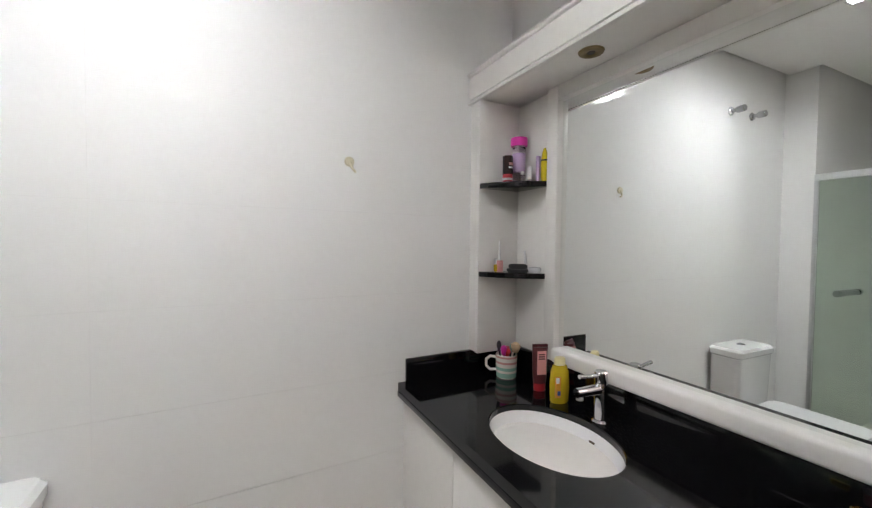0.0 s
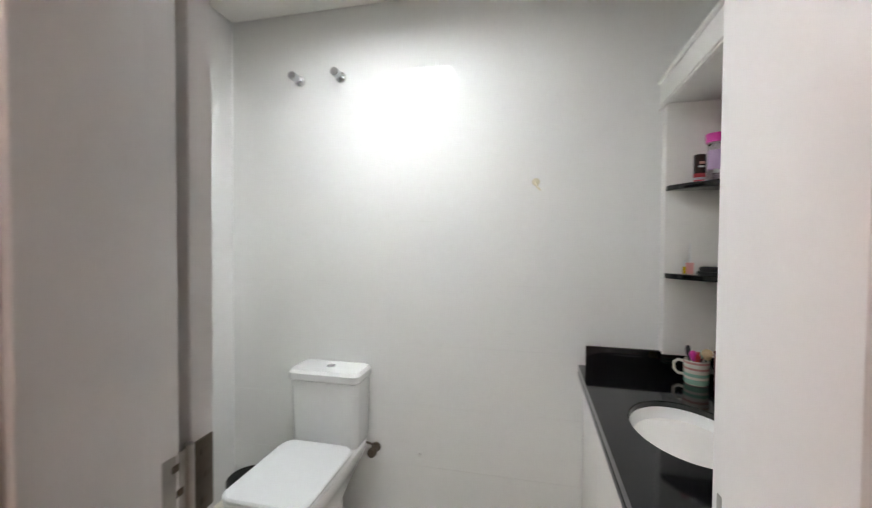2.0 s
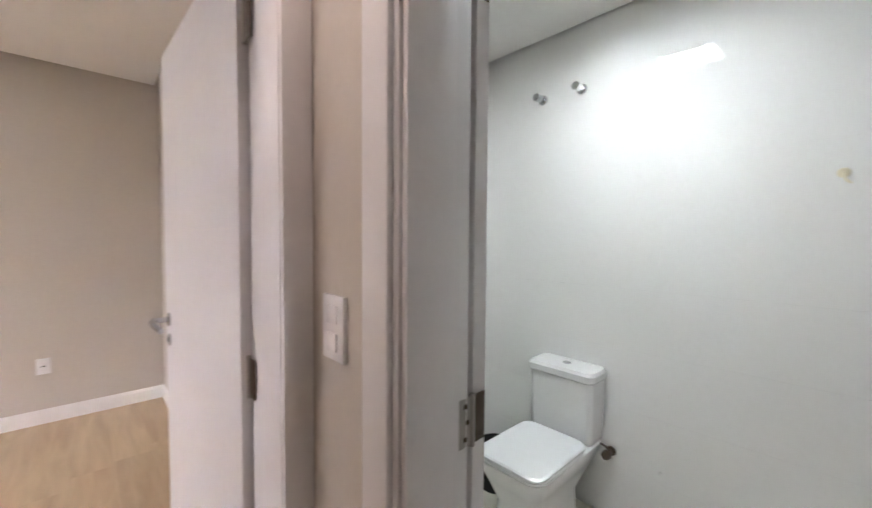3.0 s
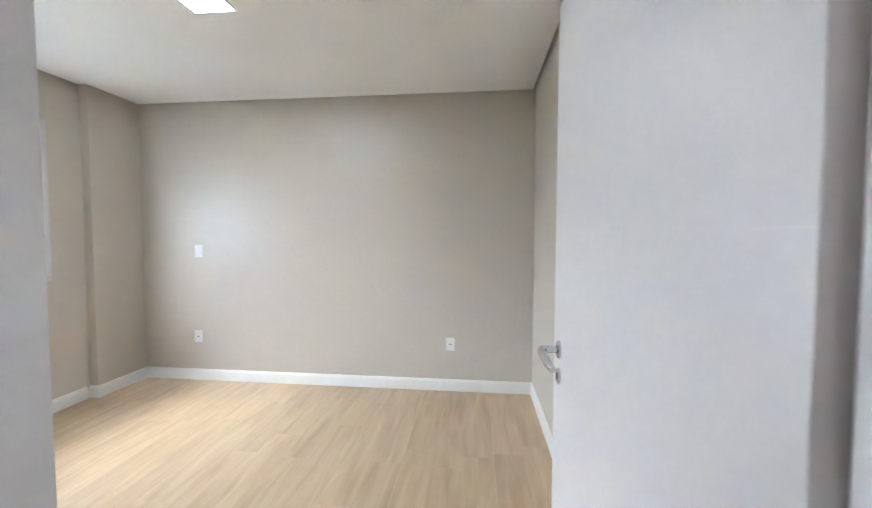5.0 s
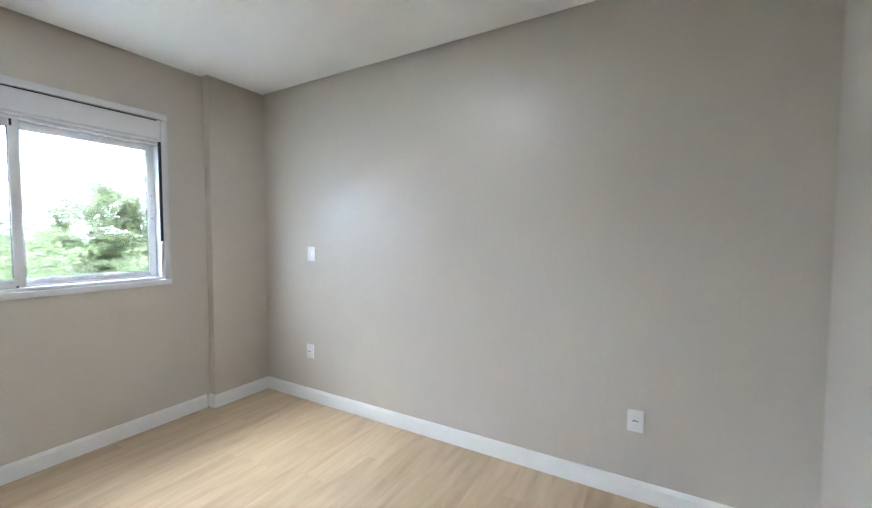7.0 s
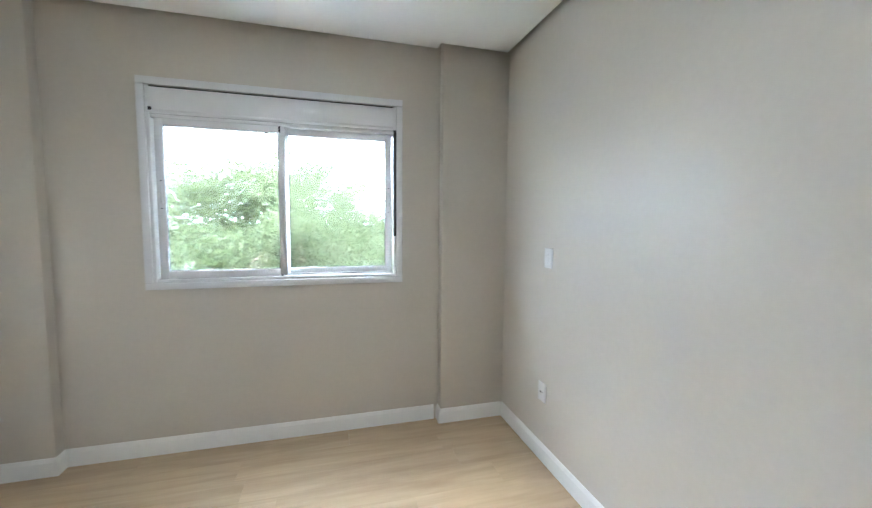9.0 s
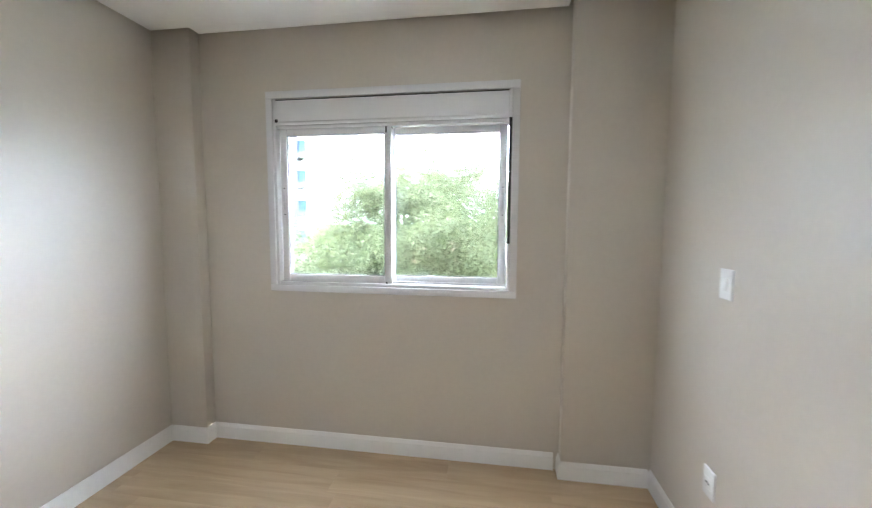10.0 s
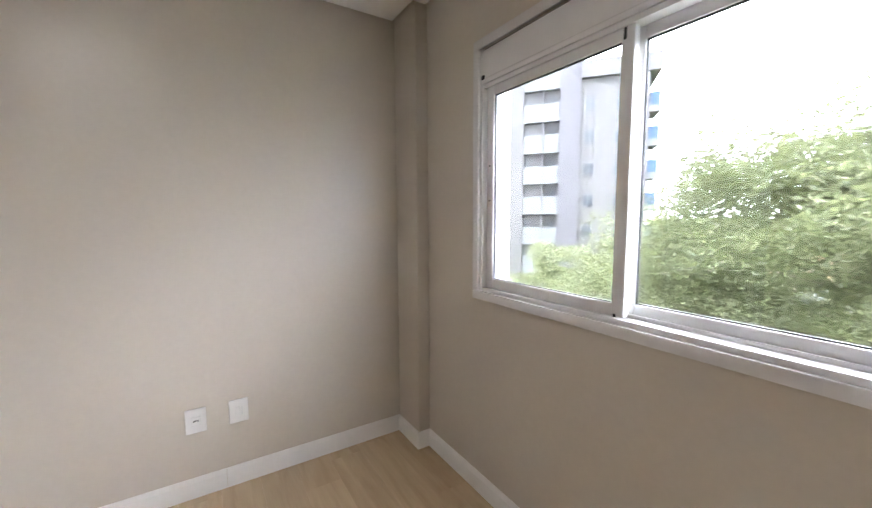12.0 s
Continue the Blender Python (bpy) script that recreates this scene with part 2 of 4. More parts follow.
    bpy.data.meshes.remove(me)
    return bm


def lathe(profile, seg=28, cx=0.0, cy=0.0, sx=1.0, sy=1.0):
    """A turned body from (radius, height) pairs, stretched by sx, sy."""
    bm = bmesh.new()
    rings = []
    for r, z in profile:
        if r < 1e-5:
            rings.append([bm.verts.new((cx, cy, z))])
        else:
            rings.append([bm.verts.new((cx + sx * r * math.cos(2 * math.pi * k / seg), cy + sy * r * math.sin(2 * math.pi * k / seg), z)) for k in range(seg)])
    for a, b in zip(rings, rings[1:]):
        for k in range(seg):
            k2 = (k + 1) % seg
            if len(a) == 1 and len(b) == 1:
                continue
            if len(a) == 1:
                bm.faces.new((a[0], b[k2], b[k]))
            elif len(b) == 1:
                bm.faces.new((a[k], a[k2], b[0]))
            else:
                bm.faces.new((a[k], a[k2], b[k2], b[k]))
    bmesh.ops.recalc_face_normals(bm, faces=bm.faces[:])
    return bm


def tube(points, radius, seg=12, flat=1.0):
    """A round bar along points; radius may be a list."""
    bm = bmesh.new()
    pts = [Vector(p) for p in points]
    rad = radius if isinstance(radius, (list, tuple)) else [radius] * len(pts)
    rings = []
    side = None
    for i, p in enumerate(pts):
        d = (pts[min(i + 1, len(pts) - 1)] - pts[max(i - 1, 0)]).normalized()
        ref = Vector((0, 0, 1)) if abs(d.z) < 0.9 else Vector((1, 0, 0))
        s = d.cross(ref).normalized() if side is None else (side - d * side.dot(d)).normalized()
        side = s
        u = s.cross(d)
        rings.append([bm.verts.new(p + rad[i] * (math.cos(2 * math.pi * k / seg) * s * flat + math.sin(2 * math.pi * k / seg) * u)) for k in range(seg)])
    for a, b in zip(rings, rings[1:]):
        for k in range(seg):
            bm.faces.new((a[k], a[(k + 1) % seg], b[(k + 1) % seg], b[k]))
    bm.faces.new(rings[0][::-1])
    bm.faces.new(rings[-1])
    bmesh.ops.recalc_face_normals(bm, faces=bm.faces[:])
    return bm


def prism(outline, z0, z1, bevel=0.0, seg=2):
    """An outline of (x, y) raised from z0 to z1."""
    bm = bmesh.new()
    low = [bm.verts.new((x, y, z0)) for x, y in outline]
    face = bm.faces.new(low)
    out = bmesh.ops.extrude_face_region(bm, geom=[face])
    for v in out["geom"]:
        if isinstance(v, bmesh.types.BMVert):
            v.co.z = z1
    bmesh.ops.recalc_face_normals(bm, faces=bm.faces[:])
    if bevel > 0:
        edges = [e for e in bm.edges if abs(e.verts[0].co.z - e.verts[1].co.z) < 1e-6]
        bmesh.ops.bevel(bm, geom=edges, offset=bevel, segments=seg, profile=0.5, affect="EDGES")
    return bm


def mesh_object(name, bm, material, smooth=True):
    me = bpy.data.meshes.new(name)
    bm.to_mesh(me)
    bm.free()
    me.materials.append(material)
    if smooth:
        me.shade_smooth()
        me.set_sharp_from_angle(angle=radians(32))
    return new(name, me)


def part(name, bm, material, parent, label=""):
    ob = mesh_object(name, bm, material)
    ob.parent = parent
    if label:
        tagged(ob, label)
    return ob


def thing(name, label, category, at=(0, 0, 0), group="", turn=0.0):
    ob = new(name)
    ob.empty_display_size = 0.1
    ob.matrix_world = pose(*at, 0, 0, turn)
    return tagged(ob, label, category, group)


def setting(name, bm, material, label, category):
    return tagged(mesh_object(name, bm, material), label, category, kind="structure")


# ---------------------------------------------------------------- plan
BX, BY = 3.035, -3.82  # bedroom: east wall, window wall; west wall at 0, north wall at 0
BZ = 2.65  # bedroom ceiling
PIL = -3.74  # face of the corner pillars
HX = 3.262  # hall side of the bedroom's east wall
HY = -0.15  # hall side of the bathroom's door wall
DY0, DY1, DZ = -0.99, -0.198, 2.08  # bedroom door opening
QX0, QX1 = 3.540, 4.168  # bathroom door opening
QY = 0.002  # bathroom side of that wall
QR = 0.150  # the same on the hinge-free side, where the wall is thicker
SY = 1.25  # end of the wall beside the toilet
TY, TX, TW, TZ = 1.42, 4.70, 2.42, 2.49  # bathroom: back wall, mirror wall, toilet side wall, ceiling
WX0, WX1, WZ0, WZ1 = 0.80, 2.275, 1.075, 2.245  # window opening

wall_west = setting("wall_bedroom_west", box(-0.15, 0, BY - 0.2, 0.1, 0, 2.8), M_WALL, "greige painted plaster wall of an empty bedroom", "wall")
wall_north = setting("wall_bedroom_north", box(0, BX, 0, 0.1, 0, 2.8), M_WALL, "greige painted plaster wall behind the open door", "wall")
bm = box(0, WX0, BY - 0.2, BY, 0, 2.8)
box(WX1, BX + 0.15, BY - 0.2, BY, 0, 2.8, bm=bm)
box(WX0, WX1, BY - 0.2, BY, 0, WZ0, bm=bm)
box(WX0, WX1, BY - 0.2, BY, WZ1, 2.8, bm=bm)
wall_south = setting("wall_bedroom_window", bm, M_WALL, "greige painted plaster wall with a sliding window", "wall")
setting("pillar_west", box(0, 0.487, BY, PIL, 0, 2.8, 0.002), M_WALL, "greige painted corner pillar beside the window", "pillar")
setting("pillar_east", box(2.77, BX, BY, PIL, 0, 2.8, 0.002), M_WALL, "greige painted corner pillar beside the window", "pillar")
bm = box(BX, HX, BY, DY0, 0, 2.8)
box(BX, HX, DY1, 0.1, 0, 2.8, bm=bm)
box(BX, HX, DY0, DY1, DZ, 2.8, bm=bm)
wall_east = setting("wall_bedroom_east", bm, M_WALL, "greige painted plaster wall with a door opening and two outlets", "wall")
bm = box(HX, QX0, HY, QY, 0, 2.8)
box(QX1, 7.3, HY, QR, 0, 2.8, bm=bm)
box(QX0, QX1, HY, QY, DZ, 2.8, bm=bm)
wall_hall_n = setting("wall_hall_north", bm, M_HALLWALL, "cream painted hall wall with the bathroom door opening", "wall")
setting("wall_hall_south", box(HX, 7.3, -1.5, -1.35, 0, 2.8), M_HALLWALL, "cream painted plain hall wall", "wall")
# unseen end wall, set far off to lessen light bounced onto the jamb
setting("wall_hall_east", box(7.3, 7.45, -1.5, QY, 0, 2.8), M_HALLWALL, "cream painted plain hall wall", "wall")
wall_back = setting("wall_bathroom_back", box(TW - 0.1, TX + 0.15, TY + 0.0012, TY + 0.15, 0, 2.8), M_GROUT, "glossy white tiled wall behind the toilet", "wall")
wall_mirror = setting("wall_bathroom_mirror", box(TX + 0.0012, TX + 0.15, QR, TY - 0.004, 0, 2.8), M_GROUT, "glossy white tiled wall behind the vanity mirror", "wall")
wall_stub = setting("wall_bathroom_side", box(1.3, TW - 0.0012, SY + 0.0012, TY + 0.0008, 0, 2.8), M_GROUT, "glossy white tiled side wall beside the toilet", "wall")
wall_shower = setting("wall_shower", box(1.15, 1.3, QY, TY, 0, 2.8), M_TILE, "glossy white end wall of the shower", "wall")
setting("wall_bathroom_door_side", box(1.3, QX0, QY, QY + 0.004, 0, 2.8), M_TILE, "glossy white tiled wall beside the bathroom door", "wall")

# ceilings: gypsum panels that stop short of the walls, slab above
bm = box(0.028, BX - 0.028, PIL + 0.028, -0.028, BZ, BZ + 0.02)
box(0.515, 2.742, BY + 0.028, PIL + 0.028, BZ, BZ + 0.02, bm=bm)
setting("ceiling_bedroom", bm, M_CEIL, "flat white gypsum ceiling with a shadow gap at the walls", "ceiling")
setting("ceiling_slab", box(-0.15, 7.45, BY - 0.2, TY + 0.15, 2.8, 2.95), M_CEIL, "white slab above the gypsum ceilings", "ceiling")
setting("ceiling_slab_gap", box(0, BX, BY, 0, 2.775, 2.795), M_WALL, "painted underside above the shadow gap", "ceiling")
bm = box(TW + 0.025, TX - 0.025, QY + 0.030, TY - 0.025, TZ, TZ + 0.02)
box(1.325, TW + 0.025, QY + 0.030, SY - 0.025, TZ, TZ + 0.02, bm=bm)
setting("ceiling_bathroom", bm, M_CEIL, "flat white gypsum bathroom ceiling with a shadow gap", "ceiling")
setting("ceiling_bathroom_gap", box(1.3, TX + 0.1, QY + 0.004, TY, TZ + 0.05, TZ + 0.07), M_HALLWALL, "painted underside above the bathroom's shadow gap", "ceiling")
setting("ceiling_hall", box(HX, 7.3, -1.35, HY, 2.5, 2.52), M_CEIL, "flat white hall ceiling", "ceiling")

# floors
floor_bed = setting("floor_bedroom", box(-0.15, HX - 0.02, BY - 0.2, 0.1, -0.15, -0.009), M_SUB, "light oak laminate floor of the bedroom", "floor")
floor_hall = setting("floor_hall", box(HX - 0.02, 7.45, -1.5, QY - 0.1, -0.15, -0.009), M_SUB, "light oak laminate floor of the hall", "floor")
floor_bath = setting("floor_bathroom", box(1.15, 4.85, QY - 0.1, TY + 0.15, -0.15, -0.009), M_GROUT, "beige tiled bathroom floor", "floor")


def baseboard(length, name="baseboard"):
    """A moulded white skirting along x, its back at y = 0, front towards -y."""
    prof = [(0, 0), (-0.016, 0), (-0.016, 0.07), (-0.0145, 0.074), (-0.0145, 0.082), (-0.0105, 0.087), (-0.008, 0.098), (-0.004, 0.103), (0, 0.104)]
    bm = bmesh.new()
    a = [bm.verts.new((0, y, z)) for y, z in prof]
    b = [bm.verts.new((length, y, z)) for y, z in prof]
    for i in range(len(prof)):
        j = (i + 1) % len(prof)
        bm.faces.new((a[i], a[j], b[j], b[i]))
    bm.faces.new(a[::-1])
    bm.faces.new(b)
    bmesh.ops.recalc_face_normals(bm, faces=bm.faces[:])
    return bm


def skirting(x, y, turn, length):
    ob = setting("baseboard", baseboard(length), M_BASE, "white moulded baseboard along the laminate floor", "baseboard")
    ob.matrix_world = pose(x, y, 0.0, 0, 0, turn)


skirting(0.0, -1.340, 90, 1.340)
skirting(0.0, PIL, 90, -1.342 - PIL)
skirting(0.016, 0.0, 0, 2.2)
skirting(2.218, 0.0, 0, BX - 2.218 - 0.016)
skirting(0.487, PIL, 180, 0.471)
skirting(0.487, BY, 90, PIL - BY + 0.016)
skirting(2.77, BY, 180, 2.77 - 0.487 - 0.032)
skirting(2.77, PIL + 0.016, -90, PIL - BY + 0.016)
skirting(BX - 0.016, PIL, 180, BX - 2.77 - 0.016)
skirting(BX, -2.693, -90, -2.693 - PIL)
skirting(BX, DY0 - 0.07, -90, 2.691 + DY0 - 0.07)
skirting(BX, 0.0, -90, -DY1 - 0.07)

# ---------------------------------------------------------------- doors


def door_frame(name, x0, x1, y0, y1, along, label):
    """Lining and casings of a doorway through a wall; along: the axis across the opening."""
    t = 0.03
    w = 0.065
    ob = thing(name, label, "door frame")
    ob["kind"] = "structure"
    if along == "y":
        part("jamb", box(x0 + 0.058, x1 + 0.002, y1 - t + 0.012, y1, 0, DZ, 0.002), M_LACQ, ob)
        part("jamb", box(x0 - 0.002, x1 + 0.002, y0, y0 + t - 0.012, 0, DZ, 0.002), M_LACQ, ob)
        part("head", box(x0 - 0.002, x1 + 0.002, y0 + t - 0.012, y1 - t + 0.012, DZ - 0.018, DZ, 0.002), M_LACQ, ob)
        part("stop", box(x0 + 0.100, x1 - 0.003, y0 + t - 0.012, y0 + t - 0.004, 0, DZ - 0.018, 0.002), M_LACQ, ob)
        for x, s in ((x0, -1), (x1, 1)):
            a, b = sorted((x, x + s * 0.014))
            wn_ = w if s < 0 else DY1 * -1 + HY - 0.002
            part("casing", box(a, b, y1 - (0.016 if s > 0 else 0.001), y1 + wn_, 0, DZ + w, 0.003), M_LACQ, ob)
            part("casing", box(a, b, y0 - w, y0 + 0.006, 0, DZ + w, 0.003), M_LACQ, ob)
            part("casing", box(a, b, y0 + 0.007, y1 - 0.007, DZ - 0.006, DZ + w, 0.003), M_LACQ, ob)
    else:
        part("jamb", box(x0, x0 + t - 0.012, y0 - 0.002, y1 + 0.002, 0, DZ, 0.002), M_LACQ, ob)
        part("jamb", box(x1 - t + 0.012, x1, y0 - 0.002, QR + 0.002, 0, DZ, 0.002), M_LACQ, ob)
        part("head", box(x0 + t - 0.012, x1 - t + 0.012, y0 - 0.002, y1 + 0.002, DZ - 0.018, DZ, 0.002), M_LACQ, ob)
        part("stop", box(x0 + t - 0.012, x0 + t, y0 + 0.005, y1 - 0.045, 0, DZ - 0.018, 0.002), M_LACQ, ob)
        part("stop", box(x1 - t, x1 - t + 0.012, y0 + 0.090, QR - 0.045, 0, DZ - 0.018, 0.002), M_LACQ, ob)
        for y, s in ((y0, -1), (y1, 1)):
            a, b = sorted((y, y + s * 0.014))
            part("casing", box(x0 - w, x0 + 0.006, a, b, 0, DZ + w, 0.003), M_LACQ, ob)
            e = QR - QY if s > 0 else 0.0
            part("casing", box(x1 - 0.006, x1 + w, a + e, b + e, 0, DZ + w, 0.003), M_LACQ, ob)
            part("casing", box(x0 + 0.007, x1 - 0.007, a, b, DZ - 0.006, DZ + w, 0.003), M_LACQ, ob)
    return ob


def hinge(parent, x, y, z, turn):
    """A steel butt hinge: two leaves with screws and a knuckle."""
    h = part("hinge", tube([(0, 0, -0.048), (0, 0, 0.048)], 0.006), M_STEEL, parent, "steel butt hinge")
    h.matrix_local = pose(x, y, z, 0, 0, turn)
    for s in (-1, 1):
        # both leaves are steel; one is coloured dark to imitate its reflection
        leaf = part("hinge_leaf", box(0.0 if s > 0 else -0.036, 0.036 if s > 0 else 0.0, -0.0015, 0.0015, -0.045, 0.045, 0.001), M_STEEL if s < 0 else M_DARKMETAL, h)
        bm = bmesh.new()
        for k, zz in enumerate((-0.03, 0, 0.03)):
            box(s * 0.02 - 0.004 + 0.006 * (k % 2), s * 0.02 + 0.004 + 0.006 * (k % 2), -0.0025, 0.0025, zz - 0.004, zz + 0.004, bm=bm)
        part("screws", bm, M_DARKMETAL, h)
    return h


def lever(parent, x, y, z, side):
    """A chrome lever on a round rose with a key rose below it; side: -1 for a face towards -y."""
    rose = part("rose", lathe([(0, 0), (0.025, 0), (0.025, 0.005), (0.022, 0.008), (0, 0.008)], 28, sx=0.72), M_CHROME, parent, "polished chrome rose")
    rose.matrix_local = pose(x, y, z, 90 if side < 0 else -90, 0, 0)
    key = part("key_rose", lathe([(0, 0), (0.023, 0), (0.023, 0.004), (0.020, 0.007), (0, 0.007)], 28, sx=0.72), M_CHROME, parent, "polished chrome key rose")
    key.matrix_local = pose(x, y, z - 0.075, 90 if side < 0 else -90, 0, 0)
    slot = part("key_slot", box(-0.003, 0.003, -0.009, 0.009, 0.006, 0.0085), M_BLACK, key)
    pts = [(0, 0.006 * side, 0), (0, 0.036 * side, 0), (0.004, 0.048 * side, 0), (0.02, 0.055 * side, -0.001), (0.05, 0.056 * side, -0.004), (0.085, 0.053 * side, -0.010), (0.118, 0.046 * side, -0.018)]
    lev = part("lever", tube(pts, [0.010, 0.010, 0.012, 0.012, 0.012, 0.011, 0.009], 14), M_CHROME, parent, "polished chrome lever handle")
    lev.matrix_local = pose(x, y, z)


door_frame("door_frame_bedroom", BX, HX, DY0, DY1, "y", "white lacquered frame of the bedroom doorway")
door_frame("door_frame_bathroom", QX0, QX1, HY, QY, "x", "white lacquered frame of the bathroom doorway")

# bedroom door, swung open towards the north wall
door = thing("door_bedroom", "white lacquered flush door standing open, chrome lever", "door", (3.085, -0.2018, 0.008), turn=2.0)
door["kind"] = "structure"
leaf = box(-0.834, -0.002, -0.036, 0.0, 0, 2.045, 0.002)
part("leaf", leaf, M_LACQ, door)
part("groove", box(-0.833, -0.003, -0.0366, -0.0361, 1.398, 1.4005), M_BASE, door)
lever(door, -0.767, -0.036, 1.075, -1)
for z in (0.25, 1.06, 1.855):
    hinge(door, 0.005, -0.020, z, 0)
part("lock_plate", box(-0.8355, -0.8341, -0.028, -0.008, 0.92, 1.12), M_STEEL, door)

# bathroom door, folded back along the wall inside
bdoor = thing("door_bathroom", "white lacquered flush door folded back against the tiled wall", "door", (QX0 + 0.016, QY + 0.012, 0.008), turn=2.0)
bdoor["kind"] = "structure"
part("leaf", box(-0.60, -0.004, 0.010, 0.046, 0, 2.045, 0.002), M_LACQ, bdoor)
lever(bdoor, -0.545, 0.046, 1.05, 1)
part("leaf_edge_band", box(-0.0039, -0.003, 0.011, 0.045, 0, 2.045), M_LACQ, bdoor)
for z in (0.25, 1.05, 1.85):
    h = hinge(bdoor, 0.0, 0.004, z, 90)
part("strike_plate", box(QX1 - 0.0195, QX1 - 0.0175, QR - 0.040, QR - 0.012, 0.90, 1.06, 0.001), M_STEEL, bpy.data.objects["door_frame_bathroom"], "steel strike plate")

# ---------------------------------------------------------------- window
win = thing("window_1", "white aluminium sliding window with a roller shutter box above", "window", (0, 0, 0))
win["kind"] = "structure"
OX0, OX1, OZ0, OZ1 = 0.758, 2.317, 1.036, 2.287
for n_, b_ in (("trim", (OX0, OX1, BY - 0.001, BY + 0.014, OZ1 - 0.045, OZ1)), ("trim", (OX0, OX1, BY - 0.001, BY + 0.014, OZ0, OZ0 + 0.042)),
               ("trim", (OX0, OX0 + 0.042, BY - 0.001, BY + 0.0145, OZ0 + 0.042, OZ1 - 0.045)), ("trim", (OX1 - 0.042, OX1, BY - 0.001, BY + 0.0145, OZ0 + 0.042, OZ1 - 0.045))):
    part(n_, box(*b_, 0.003), M_ALU, win)
# lining of the opening and outer frame
part("frame_left", box(OX1 - 0.060, OX1 - 0.042, BY - 0.115, BY + 0.004, 1.078, 2.242, 0.002), M_ALU, win)
part("frame_right", box(OX0 + 0.042, OX0 + 0.060, BY - 0.115, BY + 0.004, 1.078, 2.242, 0.002), M_ALU, win)
part("frame_sill", box(OX0 + 0.060, OX1 - 0.060, BY - 0.15, BY + 0.002, 1.078, 1.098, 0.002), M_ALU, win)
part("sill_rail", box(OX0 + 0.062, OX1 - 0.062, BY - 0.052, BY - 0.046, 1.0982, 1.112, 0.001), M_ALU, win)
part("frame_head", box(OX0 + 0.060, OX1 - 0.060, BY - 0.12, BY - 0.006, 2.060, 2.080, 0.002), M_ALU, win)
# roller shutter box with its dark slit


def shutter_cover(x0, x1, y0, y1):
    """The cover of the shutter box: a broad bowed face over a narrow bead."""
    prof = [(y0, 2.081)]
    for za, zb, bulge in ((2.081, 2.105, 0.005), (2.1055, 2.232, 0.004)):
        for k in range(13):
            f = k / 12
            prof.append((y1 + bulge * math.sin(math.pi * f), za + (zb - za) * f))
    prof.append((y0, 2.232))
    bm = bmesh.new()
    a = [bm.verts.new((x0, y, z)) for y, z in prof]
    b = [bm.verts.new((x1, y, z)) for y, z in prof]
    for i in range(len(prof)):
        j = (i + 1) % len(prof)
        bm.faces.new((a[i], a[j], b[j], b[i]))
    bm.faces.new(a[::-1])
    bm.faces.new(b)
    bmesh.ops.recalc_face_normals(bm, faces=bm.faces[:])
    return bm


part("shutter_box", shutter_cover(OX0 + 0.062, OX1 - 0.044, BY - 0.14, BY + 0.001), M_ALU, win, "white roller shutter box cover")
part("shutter_slit", box(OX0 + 0.064, OX1 - 0.046, BY - 0.14, BY - 0.010, 2.2325, 2.2415), M_BLACK, win)
part("shutter_end", box(OX0 + 0.0425, OX0 + 0.0615, BY - 0.14, BY + 0.001, 2.083, 2.2315, 0.001), M_ALU, win)
part("stop_block", box(OX1 - 0.074, OX1 - 0.056, BY - 0.006, BY + 0.009, 2.098, 2.118, 0.003), M_BLACK, win, "small black rubber stop")
part("strap_slot", box(OX0 + 0.0435, OX0 + 0.0615, BY - 0.002, BY + 0.0115, 1.36, 2.082, 0.001), M_BLACK, win, "black shutter strap")
part("strap_winder", tube([(OX0 + 0.054, BY + 0.010, 1.36), (OX0 + 0.056, BY + 0.013, 1.33), (OX0 + 0.060, BY + 0.012, 1.28), (OX0 + 0.056, BY + 0.008, 1.23)], [0.010, 0.011, 0.010, 0.007], 10), M_ALU, win, "white plastic strap end")


def sash(x0, x1, y, name):
    """A sliding sash: four bars with a rebate, black gasket, pane and pull."""
    s = part(name, box(x0, x0 + 0.046, y - 0.014, y + 0.014, 1.100, 2.062, 0.003), M_ALU, win, "white aluminium sliding sash")
    part("stile", box(x1 - 0.046, x1, y - 0.014, y + 0.014, 1.100, 2.062, 0.003), M_ALU, s)
    part("rail", box(x0 + 0.046, x1 - 0.046, y - 0.013, y + 0.013, 1.100, 1.146, 0.003), M_ALU, s)
    part("rail", box(x0 + 0.046, x1 - 0.046, y - 0.013, y + 0.013, 2.020, 2.062, 0.003), M_ALU, s)
    gx0, gx1, g = x0 + 0.046, x1 - 0.046, 0.004
    for b_ in ((gx0, gx0 + g, 1.146, 2.020), (gx1 - g, gx1, 1.146, 2.020), (gx0 + g, gx1 - g, 1.146, 1.146 + g), (gx0 + g, gx1 - g, 2.020 - g, 2.020)):
        part("gasket", box(b_[0], b_[1], y - 0.006, y + 0.006, b_[2], b_[3]), M_BLACK, s)
    pane = part("pane", box(gx0 + 0.003, gx1 - 0.003, y - 0.002, y + 0.002, 1.149, 2.017), M_GLASS, s, "window pane with a grey tint that dims the view")
    pane.visible_shadow = False
    return s


